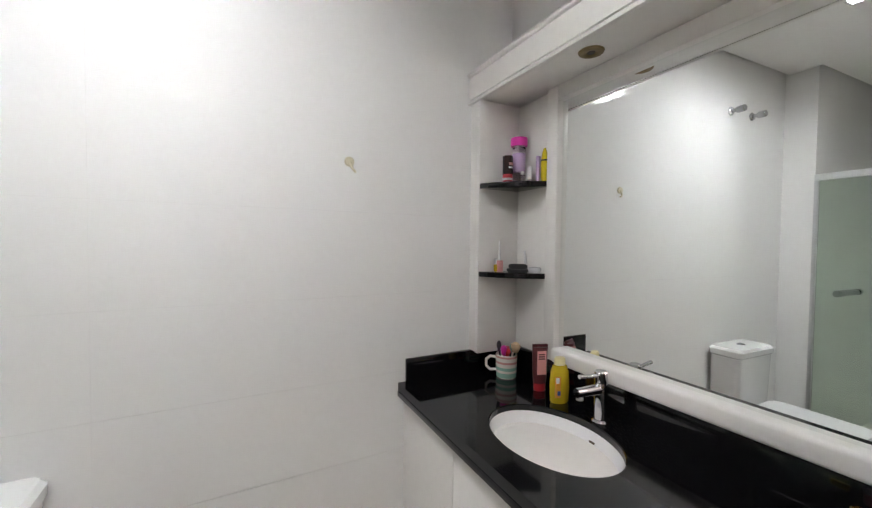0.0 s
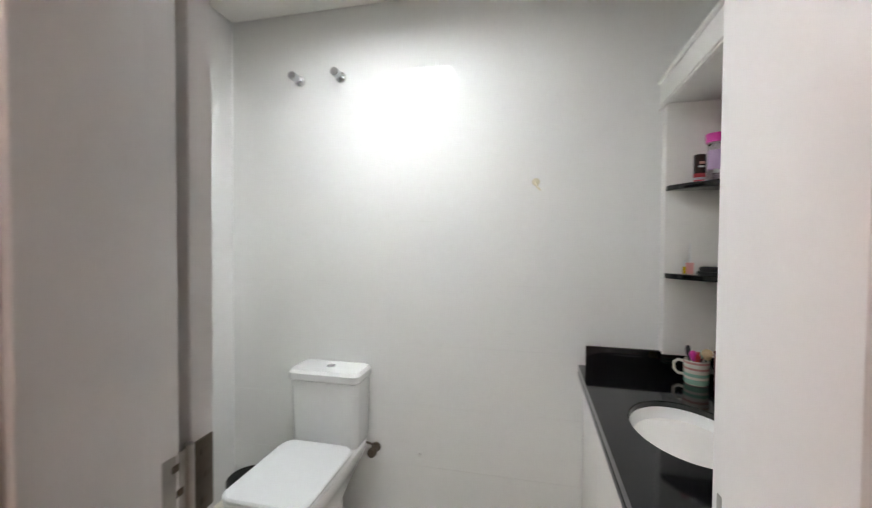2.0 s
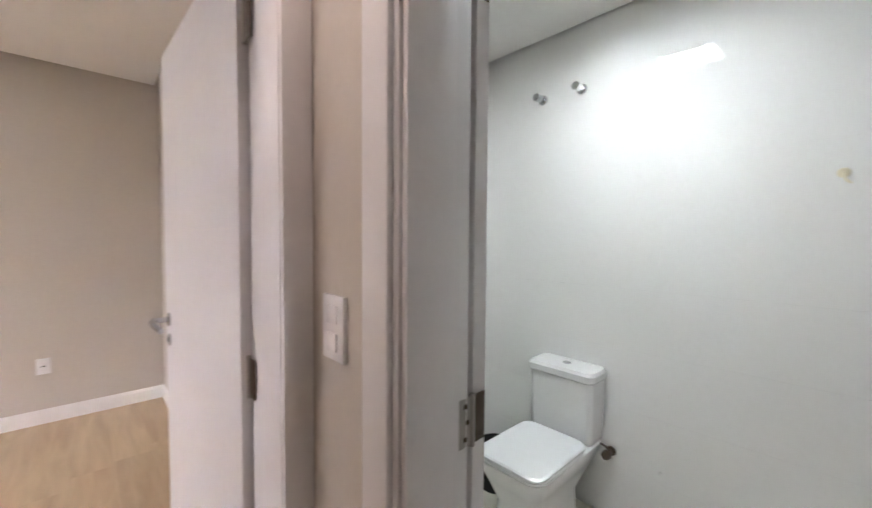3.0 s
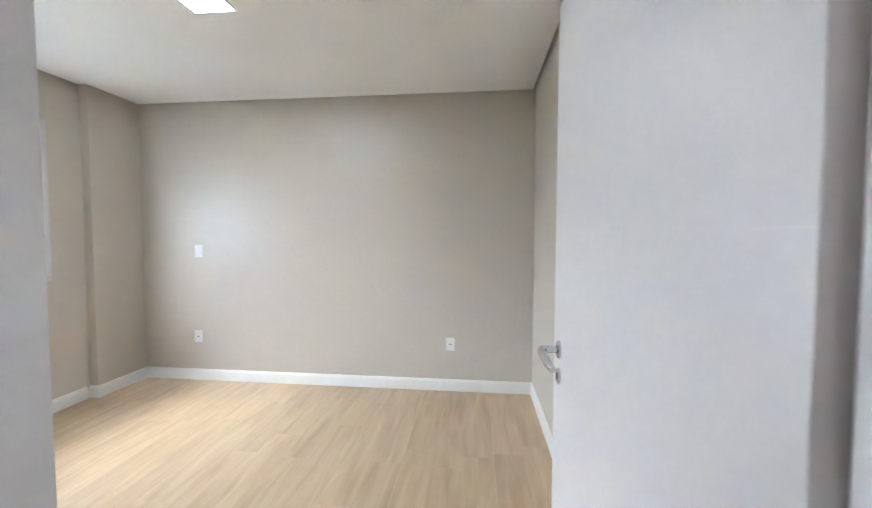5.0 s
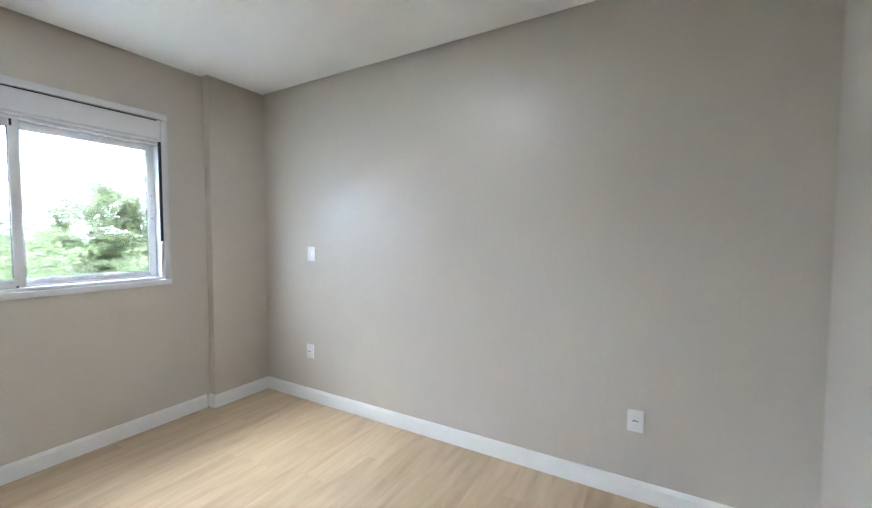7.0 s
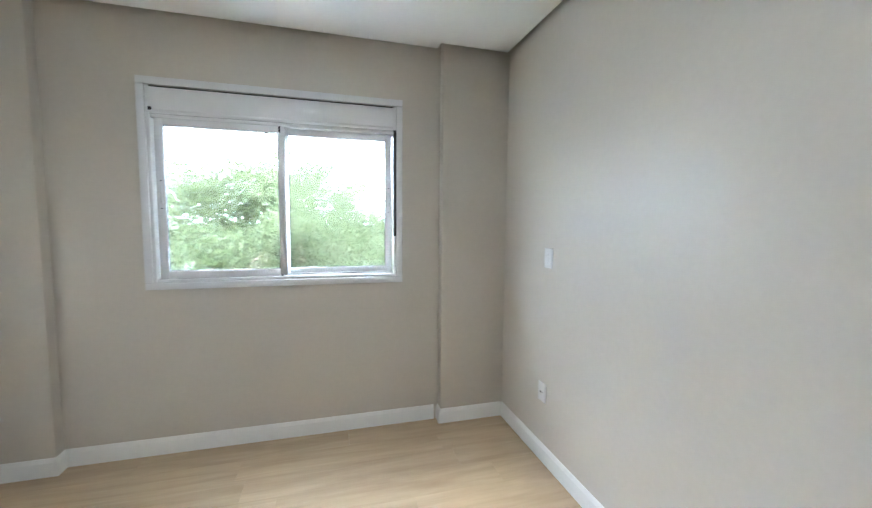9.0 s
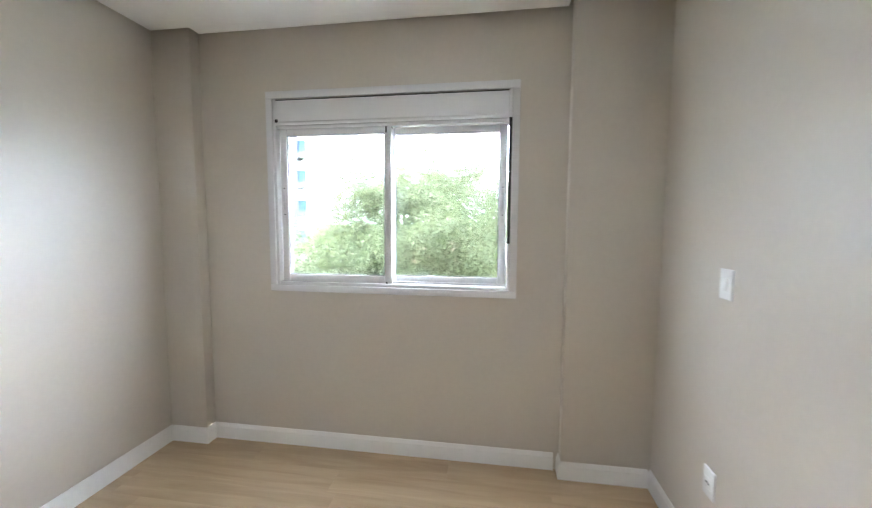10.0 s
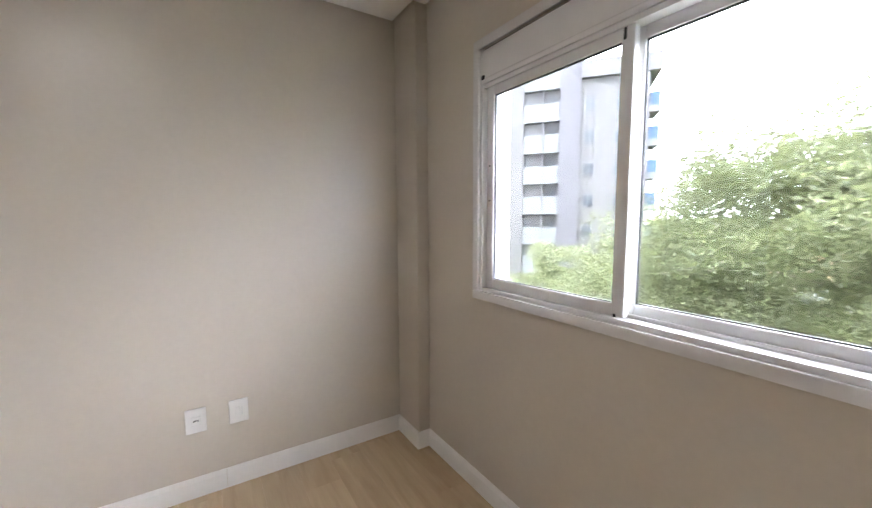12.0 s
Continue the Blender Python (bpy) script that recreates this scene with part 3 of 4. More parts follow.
s1 = sash(1.517, 2.243, BY - 0.030, "sash")
s2 = sash(0.822, 1.551, BY - 0.072, "sash")
for s_, px, py in ((s1, 2.220, BY - 0.016), (s2, 0.845, BY - 0.058)):
    part("pull", box(px - 0.007, px + 0.007, py - 0.002, py + 0.004, 1.56, 1.66, 0.003), M_ALUGREY, s_, "recessed sash pull")
    part("pull_screw", box(px - 0.003, px + 0.003, py - 0.002, py + 0.0035, 1.69, 1.696), M_BLACK, s_)
    part("pull_screw", box(px - 0.003, px + 0.003, py - 0.002, py + 0.0035, 1.524, 1.530), M_BLACK, s_)
part("sash_channel", box(2.238, OX1 - 0.061, BY - 0.087, BY - 0.0455, 1.0985, 2.0595, 0.001), M_ALU, win)
part("guide_block", box(1.545, 1.556, BY - 0.055, BY - 0.014, 2.022, 2.075, 0.002), M_BLACK, win)
part("guide_block", box(1.545, 1.556, BY - 0.055, BY - 0.014, 1.098, 1.110, 0.001), M_BLACK, win)
part("shutter_guide", box(OX1 - 0.078, OX1 - 0.061, BY - 0.115, BY - 0.088, 1.098, 2.06, 0.002), M_ALU, win)
part("shutter_guide", box(OX0 + 0.061, OX0 + 0.078, BY - 0.115, BY - 0.088, 1.098, 2.06, 0.002), M_ALU, win)
part("outer_sill", box(OX0 - 0.02, OX1 + 0.02, BY - 0.26, BY - 0.151, 1.05, 1.078, 0.003), M_PLASTER3, win)

# ---------------------------------------------------------------- lamps


def ceiling_lamp(x, y, z, size, diffuser, label, drop=0.0):
    ob = thing("ceiling_lamp", label, "ceiling lamp", (x, y, z - drop))
    h = size / 2
    f = 0.012
    up = max(drop - 0.006, 0.0)  # the diffuser lies deep in a surface housing
    if drop:
        for b_ in ((-h, h, h - f, h), (-h, h, -h, -h + f), (-h, -h + f, -h + f, h - f), (h - f, h, -h + f, h - f)):
            part("housing", box(b_[0], b_[1], b_[2], b_[3], 0.0045, drop), M_ALU, ob)
    for b_ in ((-h, h, h - f, h), (-h, h, -h, -h + f), (-h, -h + f, -h + f, h - f), (h - f, h, -h + f, h - f)):
        part("frame", box(b_[0], b_[1], b_[2], b_[3], -0.012, 0.004, 0.002), M_ALU, ob)
    part("diffuser", box(-h + f, h - f, -h + f, h - f, up - 0.008, up - 0.002), diffuser, ob, "glowing white diffuser")
    return ob


ceiling_lamp(1.485, -1.95, BZ, 0.25, M_LED_BED, "square white recessed LED lamp lit in the bedroom ceiling")
ceiling_lamp(3.355, 0.715, TZ, 0.28, M_LED_BATH, "square white surface LED panel lit on the bathroom ceiling", 0.036)
# unseen fill lamp, added for hall light that arrives from elsewhere
ceiling_lamp(3.40, -0.62, 2.50, 0.25, M_HALL_FILL, "unseen square fill lamp added in the hall ceiling")

# ---------------------------------------------------------------- outlets and switches


def wall_plate(name, kind, w, h, at, turn, label):
    """A white plate, front towards -y before the turn, with its module."""
    ob = thing(name, label, "outlet" if "outlet" in name else "switch", at, "wall plates", turn)
    part("plate", box(-w / 2, w / 2, -0.009, 0.001, -h / 2, h / 2, 0.003, 3), M_PLASTIC, ob)
    if kind == "outlet":
        part("module", box(-0.021, 0.021, -0.0115, -0.009, -0.023, 0.023, 0.002), M_PLASTIC, ob)
        bm = bmesh.new()
        for k in (-1, 0, 1):
            box(k * 0.009 - 0.0035, k * 0.009 + 0.0035, -0.0122, -0.0114, -0.0035 + (0.003 if k == 0 else 0), 0.0035 + (0.003 if k == 0 else 0), bm=bm)
        part("sockets", bm, M_BLACK, ob, "dark socket holes")
    elif kind == "rocker":
        part("rocker", box(-0.017, 0.006, -0.0125, -0.009, -0.024, 0.024, 0.0015), M_PLASTIC, ob)
        part("slot", box(0.013, 0.0165, -0.0100, -0.0088, -0.024, 0.024), M_ALUGREY, ob)
    elif kind == "double":
        for z in (-0.026, 0.026):
            part("rocker", box(-0.018, 0.018, -0.0125, -0.009, z - 0.017, z + 0.017, 0.0015), M_PLASTIC, ob)
    else:
        part("rocker", box(-0.012, 0.012, -0.0125, -0.009, -0.024, 0.024, 0.0015), M_PLASTIC, ob)
    return ob


wall_plate("outlet", "outlet", 0.078, 0.118, (0, -0.727, 0.426), 90, "white outlet plate on the greige wall near the door")
wall_plate("outlet", "outlet", 0.078, 0.118, (0, -3.176, 0.426), 90, "white outlet plate on the greige wall near the window")
wall_plate("light_switch", "single", 0.078, 0.118, (0, -3.150, 1.252), 90, "white switch plate on the greige wall near the window")
wall_plate("outlet", "outlet", 0.094, 0.128, (BX, -2.567, 0.410), -90, "white outlet plate with dark socket on the greige wall")
wall_plate("light_switch", "rocker", 0.094, 0.128, (BX, -2.765, 0.410), -90, "white blank plate with a slot beside an outlet")
wall_plate("light_switch", "double", 0.080, 0.122, (3.367, HY, 1.220), 0, "white double switch plate beside the bathroom door")

# ---------------------------------------------------------------- bathroom: vanity
CZ = 0.815  # counter top
CF = 4.180  # counter front
CY0 = 0.170  # end of the counter by the door
BCX, BCY, BRX, BRY = 4.420, 0.858, 0.150, 0.205  # basin centre and radii


def ring(n_, rx, ry):
    return [(BCX + rx * math.cos(2 * math.pi * k / n_), BCY + ry * math.sin(2 * math.pi * k / n_)) for k in range(n_)]


def counter_mesh():
    """A slab with an oval cut-out."""
    n_ = 64
    x0, x1, y0, y1 = CF, TX - 0.004, CY0, TY - 0.004
    inner = ring(n_, BRX, BRY)
    outer = []
    for x, y in inner:
        dx, dy = x - BCX, y - BCY
        k = min((x1 - BCX) / dx if dx > 1e-9 else 1e9, (x0 - BCX) / dx if dx < -1e-9 else 1e9, (y1 - BCY) / dy if dy > 1e-9 else 1e9, (y0 - BCY) / dy if dy < -1e-9 else 1e9)
        outer.append((BCX + dx * k, BCY + dy * k))
    for cx, cy in ((x0, y0), (x0, y1), (x1, y0), (x1, y1)):
        i = min(range(n_), key=lambda j: (outer[j][0] - cx) ** 2 + (outer[j][1] - cy) ** 2)
        outer[i] = (cx, cy)
    bm = bmesh.new()
    loops = [[bm.verts.new((x, y, z)) for x, y in pts] for pts, z in ((inner, CZ - 0.03), (inner, CZ - 0.003), (ring(n_, BRX + 0.003, BRY + 0.003), CZ), (outer, CZ), (outer, CZ - 0.03))]
    for a, b in zip(loops, loops[1:] + loops[:1]):
        for k in range(n_):
            bm.faces.new((a[k], a[(k + 1) % n_], b[(k + 1) % n_], b[k]))
    bmesh.ops.recalc_face_normals(bm, faces=bm.faces[:])
    return bm


worktop = thing("vanity_counter", "polished black granite counter with an oval basin cut-out", "counter")
part("slab", counter_mesh(), M_GRANITE, worktop)
part("front_edge", box(CF - 0.002, CF + 0.02, CY0, TY - 0.004, CZ - 0.052, CZ - 0.0305, 0.003), M_GRANITE, worktop)
part("backsplash", box(CF + 0.03, TX - 0.026, TY - 0.024, TY - 0.003, CZ + 0.0005, CZ + 0.087, 0.002), M_GRANITE, worktop)
part("backsplash", box(TX - 0.025, TX - 0.003, CY0, TY - 0.003, CZ + 0.0005, CZ + 0.103, 0.002), M_GRANITE, worktop)

basin = thing("wash_basin", "white glazed ceramic undermount basin with small overflow", "basin", (BCX, BCY, CZ - 0.16))
prof = [(0.0, 0.012), (0.15, 0.013), (0.35, 0.022), (0.6, 0.045), (0.8, 0.075), (0.93, 0.105), (0.985, 0.128), (1.0, 0.1405), (1.05, 0.1405), (1.05, 0.131), (0.99, 0.09), (0.85, 0.05), (0.6, 0.02), (0.2, 0.0), (0.0, 0.0)]
part("bowl", lathe(prof, 56, sx=BRX, sy=BRY), M_CERAMIC, basin)
part("drain", lathe([(0, 0.0), (0.021, 0.0), (0.021, 0.004), (0.014, 0.005), (0.012, 0.002), (0, 0.002)], 24), M_CHROME, basin, "chrome drain").matrix_local = pose(0, 0, 0.0115)
part("overflow", box(-0.003, 0.003, -0.010, 0.010, -0.002, 0.002, 0.001), M_DARKMETAL, basin, "small dark overflow slot").matrix_local = pose(0.1405, -0.02, 0.112, 0, -65, 0)

faucet = thing("basin_faucet", "polished chrome single-lever basin mixer", "faucet", (4.590, 0.850, CZ), turn=0)
part("base", lathe([(0, 0), (0.025, 0), (0.025, 0.004), (0.021, 0.010), (0, 0.010)], 28), M_CHROME, faucet)
part("body", lathe([(0.0, 0.008), (0.019, 0.008), (0.019, 0.115), (0.0185, 0.119), (0.0185, 0.123), (0.019, 0.127), (0.019, 0.150), (0.016, 0.154), (0, 0.154)], 32), M_CHROME, faucet)
part("spout", tube([(-0.010, 0, 0.100), (-0.05, 0.004, 0.100), (-0.092, 0.010, 0.099)], [0.0150, 0.0145, 0.0140], 20), M_CHROME, faucet)
part("aerator", lathe([(0, -0.008), (0.010, -0.008), (0.010, 0.0), (0, 0.0)], 20), M_STEEL, faucet).matrix_local = pose(-0.081, 0.008, 0.087)
part("lever", tube([(-0.004, 0, 0.140), (-0.045, 0.004, 0.143), (-0.085, 0.007, 0.147)], [0.0065, 0.0055, 0.006], 12), M_CHROME, faucet)

cab_y = [TY - 0.006, 1.03, 0.63, CY0]
for a, b in zip(cab_y, cab_y[1:]):
    c = thing("vanity_cabinet", "white melamine vanity cabinet unit under black granite", "cabinet", (0, 0, 0.14), "vanity cabinets")
    part("body", box(CF + 0.045, TX - 0.004, b + 0.0005, a - 0.0005, 0.0, CZ - 0.193, 0.001), M_MDF, c)
    part("door", box(CF + 0.025, CF + 0.044, b + 0.002, a - 0.002, 0.002, CZ - 0.196, 0.002), M_MDF, c)
    for yy in (a - 0.05, b + 0.05):
        part("foot", box(CF + 0.10, CF + 0.13, yy - 0.015, yy + 0.015, -0.14, 0.0), M_MDF, c)

# mirror unit with canopy and corner niche
MX = 4.662  # face of the mirror frame
unit = thing("mirror_unit", "white melamine mirror surround with canopy and corner niche", "mirror cabinet")
part("niche_side", box(4.492, TX - 0.006, 1.343, 1.360, CZ + 0.088, 1.909, 0.002), M_MDF, unit)
part("niche_filler", box(4.498, 4.514, 1.3605, TY - 0.003, CZ + 0.088, 1.909, 0.002), M_MDF, unit)
part("niche_back", box(TX - 0.014, TX - 0.003, 1.150, 1.3425, CZ + 0.104, 1.909, 0.001), M_MDF, unit)
part("stile", box(MX - 0.004, TX - 0.004, 1.098, 1.1495, CZ + 0.104, 1.909, 0.004), M_MDF, unit)
part("top_rail", box(MX - 0.004, TX - 0.004, CY0, 1.0975, 1.856, 1.909, 0.003), M_MDF, unit)
part("bottom_rail", box(MX - 0.020, TX - 0.004, CY0, 1.0975, CZ + 0.104, 0.972, 0.012, 4), M_MDF, unit)
glass = part("mirror", box(0.0, 0.004, CY0 - 1.0975, 0.0, 0.9725, 1.8555), M_MIRROR, unit, "clear silvered mirror glass")
glass.matrix_local = pose(MX + 0.022, 1.0975, 0, 0, 0, -0.30)
part("canopy_bottom", box(4.492, TX - 0.004, CY0, TY - 0.003, 1.9095, 1.925, 0.002), M_MDF, unit)
part("canopy_front", box(4.486, 4.504, CY0, TY - 0.003, 1.9255, 2.012, 0.002), M_MDF, unit)
part("canopy_lip", box(4.480, 4.4935, CY0, TY - 0.003, 1.903, 1.9090, 0.0025), M_MDF, unit)
part("cornice", tube([(4.486, CY0, 2.021), (4.486, TY - 0.003, 2.021)], 0.011, 14), M_MDF, unit)
part("canopy_top", box(4.486, TX - 0.004, CY0, TY - 0.003, 2.0125, 2.026, 0.003), M_MDF, unit)
for y in (0.88, 0.42):
    s = part("spotlight", lathe([(0.011, -0.002), (0.015, -0.004), (0.027, -0.006), (0.035, -0.004), (0.037, 0.0), (0, 0.0)], 32), M_BRASS, unit, "unlit aged brass spotlight")
    s.matrix_local = pose(4.570, y, 1.9094)
    part("spot_core", lathe([(0, -0.004), (0.011, -0.004), (0.011, 0.0), (0, 0.0)], 20), M_DARKMETAL, s)


def shelf_outline():
    """A corner shelf with a slightly bowed front."""
    pts = [(TX - 0.015, 1.3422), (4.494, 1.3422)]
    for k in range(0, 9):
        f = k / 8
        bow = 0.022 * math.sin(math.pi * f)
        pts.append((4.494 + (4.680 - 4.494) * f - 0.7 * bow, 1.322 + (1.151 - 1.322) * f - 0.7 * bow))
    pts.append((TX - 0.015, 1.1510))
    return pts


for z in (1.232, 1.579):
    sh = thing("corner_shelf", "small polished black granite corner shelf in the niche", "shelf", (0, 0, z - 0.02), "corner shelves")
    part("slab", prism(shelf_outline(), 0.0, 0.02, 0.002), M_GRANITE, sh)

# the vanity wall stands slightly out of square
SKEW = Matrix.Translation((4.66, 1.34, 0)) @ pose(0, 0, 0, 0, 0, -1.8) @ Matrix.Translation((-4.66, -1.34, 0))
for ob in [o for o in scene.objects if o.parent is None and o.name.split(".")[0] in ("vanity_counter", "wash_basin", "vanity_cabinet", "mirror_unit", "corner_shelf", "wall_bathroom_mirror")]:
    ob.matrix_world = SKEW @ ob.matrix_basis

# ---------------------------------------------------------------- bathroom: small things on shelf and counter


def bottle(name, label, at, prof, material, cap=None, capmat=None, sx=1.0, sy=1.0, turn=0.0, band=None, bandmat=None, category="bottle"):
    ob = thing(name, label, category, at, "", turn)
    part("body", lathe(prof, 24, sx=sx, sy=sy), material, ob)
    if cap:
        part("cap", lathe(cap, 24, sx=sx, sy=sy), capmat, ob)
    if band:
        part("label", lathe(band, 24, sx=sx, sy=sy), bandmat, ob)
    return ob


def cyl(r, z0, z1, b=0.002):
    return [(0, z0), (r - b, z0), (r, z0 + b), (r, z1 - b), (r - b, z1), (0, z1)]


ZS = 1.5795
bottle("body_spray", "clear lilac bottle with a wide magenta cap", (4.640, 1.288, ZS), cyl(0.026, 0, 0.15, 0.006), M_BOTTLE, cyl(0.033, 0.150, 0.183), M_MAGENTA, band=[(0.0263, 0.05), (0.0265, 0.052), (0.0265, 0.118), (0.0263, 0.12)], bandmat=M_LILAC)
ds = thing("deodorant_can", "dark maroon spray can with a red label", "can", (4.590, 1.295, ZS))
part("body", lathe(cyl(0.020, 0, 0.078), 24), M_RED, ds)
part("upper_body", lathe(cyl(0.0203, 0.034, 0.108), 24), M_DARKCAN, ds)
part("emblem", box(-0.010, 0.008, -0.0212, -0.0185, 0.058, 0.064), M_PALE, ds)
part("emblem", box(-0.008, 0.010, -0.0212, -0.0185, 0.070, 0.080), M_ROSE, ds)
part("label", lathe([(0.0203, 0.012), (0.0205, 0.013), (0.0205, 0.020), (0.0203, 0.021)], 24), M_PALE, ds)
bottle("nail_polish_bottle", "small clear bottle with a pale cap", (4.625, 1.248, ZS), cyl(0.010, 0, 0.03), M_BOTTLE, cyl(0.008, 0.03, 0.045), M_PALE)
bottle("cream_tube", "small white cream tube with a chrome cap", (4.647, 1.236, ZS), cyl(0.013, 0.014, 0.062), M_PALE, cyl(0.010, 0, 0.014), M_CHROME, sx=0.7, category="tube")
bottle("lip_gloss", "slim lilac lip gloss tube", (4.664, 1.205, ZS), cyl(0.008, 0, 0.10), M_LILAC, category="tube")
bottle("mascara", "yellow mascara tube with a dark ring", (4.672, 1.180, ZS), [(0, 0), (0.010, 0), (0.013, 0.02), (0.013, 0.078), (0.011, 0.08), (0.012, 0.082), (0.010, 0.105), (0.004, 0.125), (0, 0.127)], M_YELLOW, band=[(0.0116, 0.076), (0.0134, 0.077), (0.0132, 0.082), (0.0116, 0.083)], bandmat=M_BLACK, category="tube")
ZL = 1.2325
bottle("cuticle_bottle", "small amber glass bottle", (4.556, 1.318, ZL), cyl(0.008, 0, 0.028), M_AMBER, cyl(0.006, 0.028, 0.052), M_PALE)
bottle("nail_polish_bottle", "pale pink nail polish with a tall thin cap", (4.570, 1.312, ZL), cyl(0.014, 0, 0.044), M_PINK, [(0, 0.044), (0.005, 0.044), (0.003, 0.12), (0, 0.122)], M_PALE)
bottle("compact_case", "round black cosmetic compact", (4.622, 1.262, ZL), [(0, 0), (0.040, 0.0), (0.044, 0.006), (0.044, 0.012), (0.036, 0.014), (0.037, 0.026), (0.030, 0.031), (0, 0.032)], M_BLACK, category="compact")
bottle("cream_jar", "small white round cream jar", (4.662, 1.215, ZL), [(0, 0), (0.022, 0), (0.026, 0.012), (0.024, 0.020), (0, 0.021)], M_PALE, category="jar")
part("applicator", tube([(4.648, 1.244, ZL), (4.647, 1.247, ZL + 0.05), (4.643, 1.25, ZL + 0.085)], [0.006, 0.005, 0.003], 10), M_PALE, thing("applicator_stick", "thin white plastic applicator", "applicator"))

mug = thing("mug", "striped ceramic mug holding make-up brushes", "mug", (4.590, 1.285, CZ))
wallp = [(0, 0.0), (0.036, 0.0), (0.040, 0.004)]
bands = [(0.004, 0.022, M_MINT), (0.022, 0.032, M_CREAM), (0.032, 0.044, M_MINT), (0.044, 0.058, M_CREAM), (0.058, 0.066, M_ROSE), (0.066, 0.080, M_CREAM), (0.080, 0.088, M_ROSE)]
part("body", lathe([(0, 0.0), (0.035, 0.0), (0.0385, 0.004), (0.042, 0.090), (0.0405, 0.092), (0.039, 0.088), (0.036, 0.008), (0, 0.007)], 32), M_CREAM, mug)
for z0, z1, m_ in bands:
    r0, r1 = 0.0388 + 0.0035 * z0 / 0.09, 0.0388 + 0.0035 * z1 / 0.09
    part("stripe", lathe([(r0, z0), (r0 + 0.0006, z0 + 0.001), (r1 + 0.0006, z1 - 0.001), (r1, z1)], 32), m_, mug)
part("handle", tube([(-0.028, 0.030, 0.075), (-0.046, 0.044, 0.078), (-0.058, 0.054, 0.064), (-0.058, 0.054, 0.038), (-0.046, 0.044, 0.024), (-0.027, 0.029, 0.026)], 0.0055, 10), M_CREAM, mug)
for k, (dx, dy, top, m_, r) in enumerate(((-0.022, 0.020, 0.130, M_BLACK, 0.009), (0.008, 0.006, 0.108, M_RED, 0.021), (-0.010, 0.004, 0.114, M_MAGENTA, 0.013), (0.012, -0.012, 0.120, M_MINT, 0.005), (0.026, -0.024, 0.128, M_BRISTLE, 0.019))):
    br = thing("makeup_brush", "make-up brush standing in the striped mug", "brush", (4.590, 1.285, CZ), "make-up brushes")
    part("handle", tube([(dx * 0.3, dy * 0.3, 0.0085), (dx, dy, top - 0.02)], 0.004, 8), M_BLACK, br)
    part("head", lathe([(0, top - 0.028), (r * 0.5, top - 0.028), (r, top - 0.008), (r * 0.9, top + 0.004), (r * 0.4, top + 0.011), (0, top + 0.012)], 16, dx, dy), m_, br)

tb = thing("lotion_tube", "maroon and pink lotion tube standing on its cap", "tube", (4.606, 1.118, CZ), "", -20)
part("body", lathe([(0, 0.028), (0.024, 0.028), (0.026, 0.06), (0.028, 0.13), (0.029, 0.158), (0, 0.158)], 24, sy=0.62), M_MAROON, tb)
part("crimp", box(-0.029, 0.029, -0.003, 0.003, 0.1582, 0.168, 0.001), M_MAROON, tb)
part("label", box(-0.017, 0.017, -0.0190, -0.0140, 0.062, 0.147, 0.002), M_PINK, tb)
for z in (0.135, 0.127, 0.119):
    part("writing", box(-0.012, 0.010, -0.0196, -0.0185, z - 0.0022, z + 0.0022), M_MAROON, tb)
part("cap", lathe(cyl(0.022, 0, 0.0275), 24, sy=0.7), M_RED, tb)
oil = thing("shampoo_bottle", "yellow translucent shampoo bottle with a pale cap", "bottle", (4.590, 1.010, CZ), "", -20)
part("body", lathe([(0, 0), (0.028, 0), (0.032, 0.006), (0.034, 0.06), (0.031, 0.105), (0.024, 0.125), (0, 0.126)], 28, sy=0.6), M_AMBER, oil)
part("cap", lathe([(0, 0.1265), (0.019, 0.1265), (0.019, 0.146), (0.015, 0.152), (0, 0.153)], 24, sy=0.75), M_PALECAP, oil)
part("label", box(-0.024, -0.004, -0.0222, -0.0150, 0.022, 0.092, 0.003), M_ORANGE, oil)
part("label_strip", box(-0.023, -0.010, -0.0228, -0.0160, 0.070, 0.090, 0.002), M_PALE, oil)
part("label_patch", box(-0.018, -0.006, -0.0229, -0.0170, 0.030, 0.046, 0.002), M_BLUE, oil)
soap = thing("pump_dispenser", "white pump bottle with red band and dark pump", "dispenser", (4.575, 0.262, CZ))
part("body", lathe([(0, 0), (0.034, 0), (0.036, 0.004), (0.036, 0.10), (0.030, 0.118), (0.016, 0.124), (0.016, 0.14), (0, 0.14)], 28), M_PALE, soap)
part("band", lathe([(0.0362, 0.03), (0.0368, 0.032), (0.0368, 0.085), (0.0362, 0.087)], 28), M_RED, soap)
part("patch", box(-0.038, -0.0366, -0.012, 0.012, 0.045, 0.07, 0.004), M_YELLOW, soap)
part("pump", tube([(0, 0, 0.1405), (0, 0, 0.165), (-0.004, 0, 0.17), (-0.04, 0, 0.168)], [0.006, 0.006, 0.011, 0.007], 12), M_BLACK, soap)
gb = thing("perfume_bottle", "pink and white bottle with a round gold cap", "bottle", (4.503, 0.297, CZ))
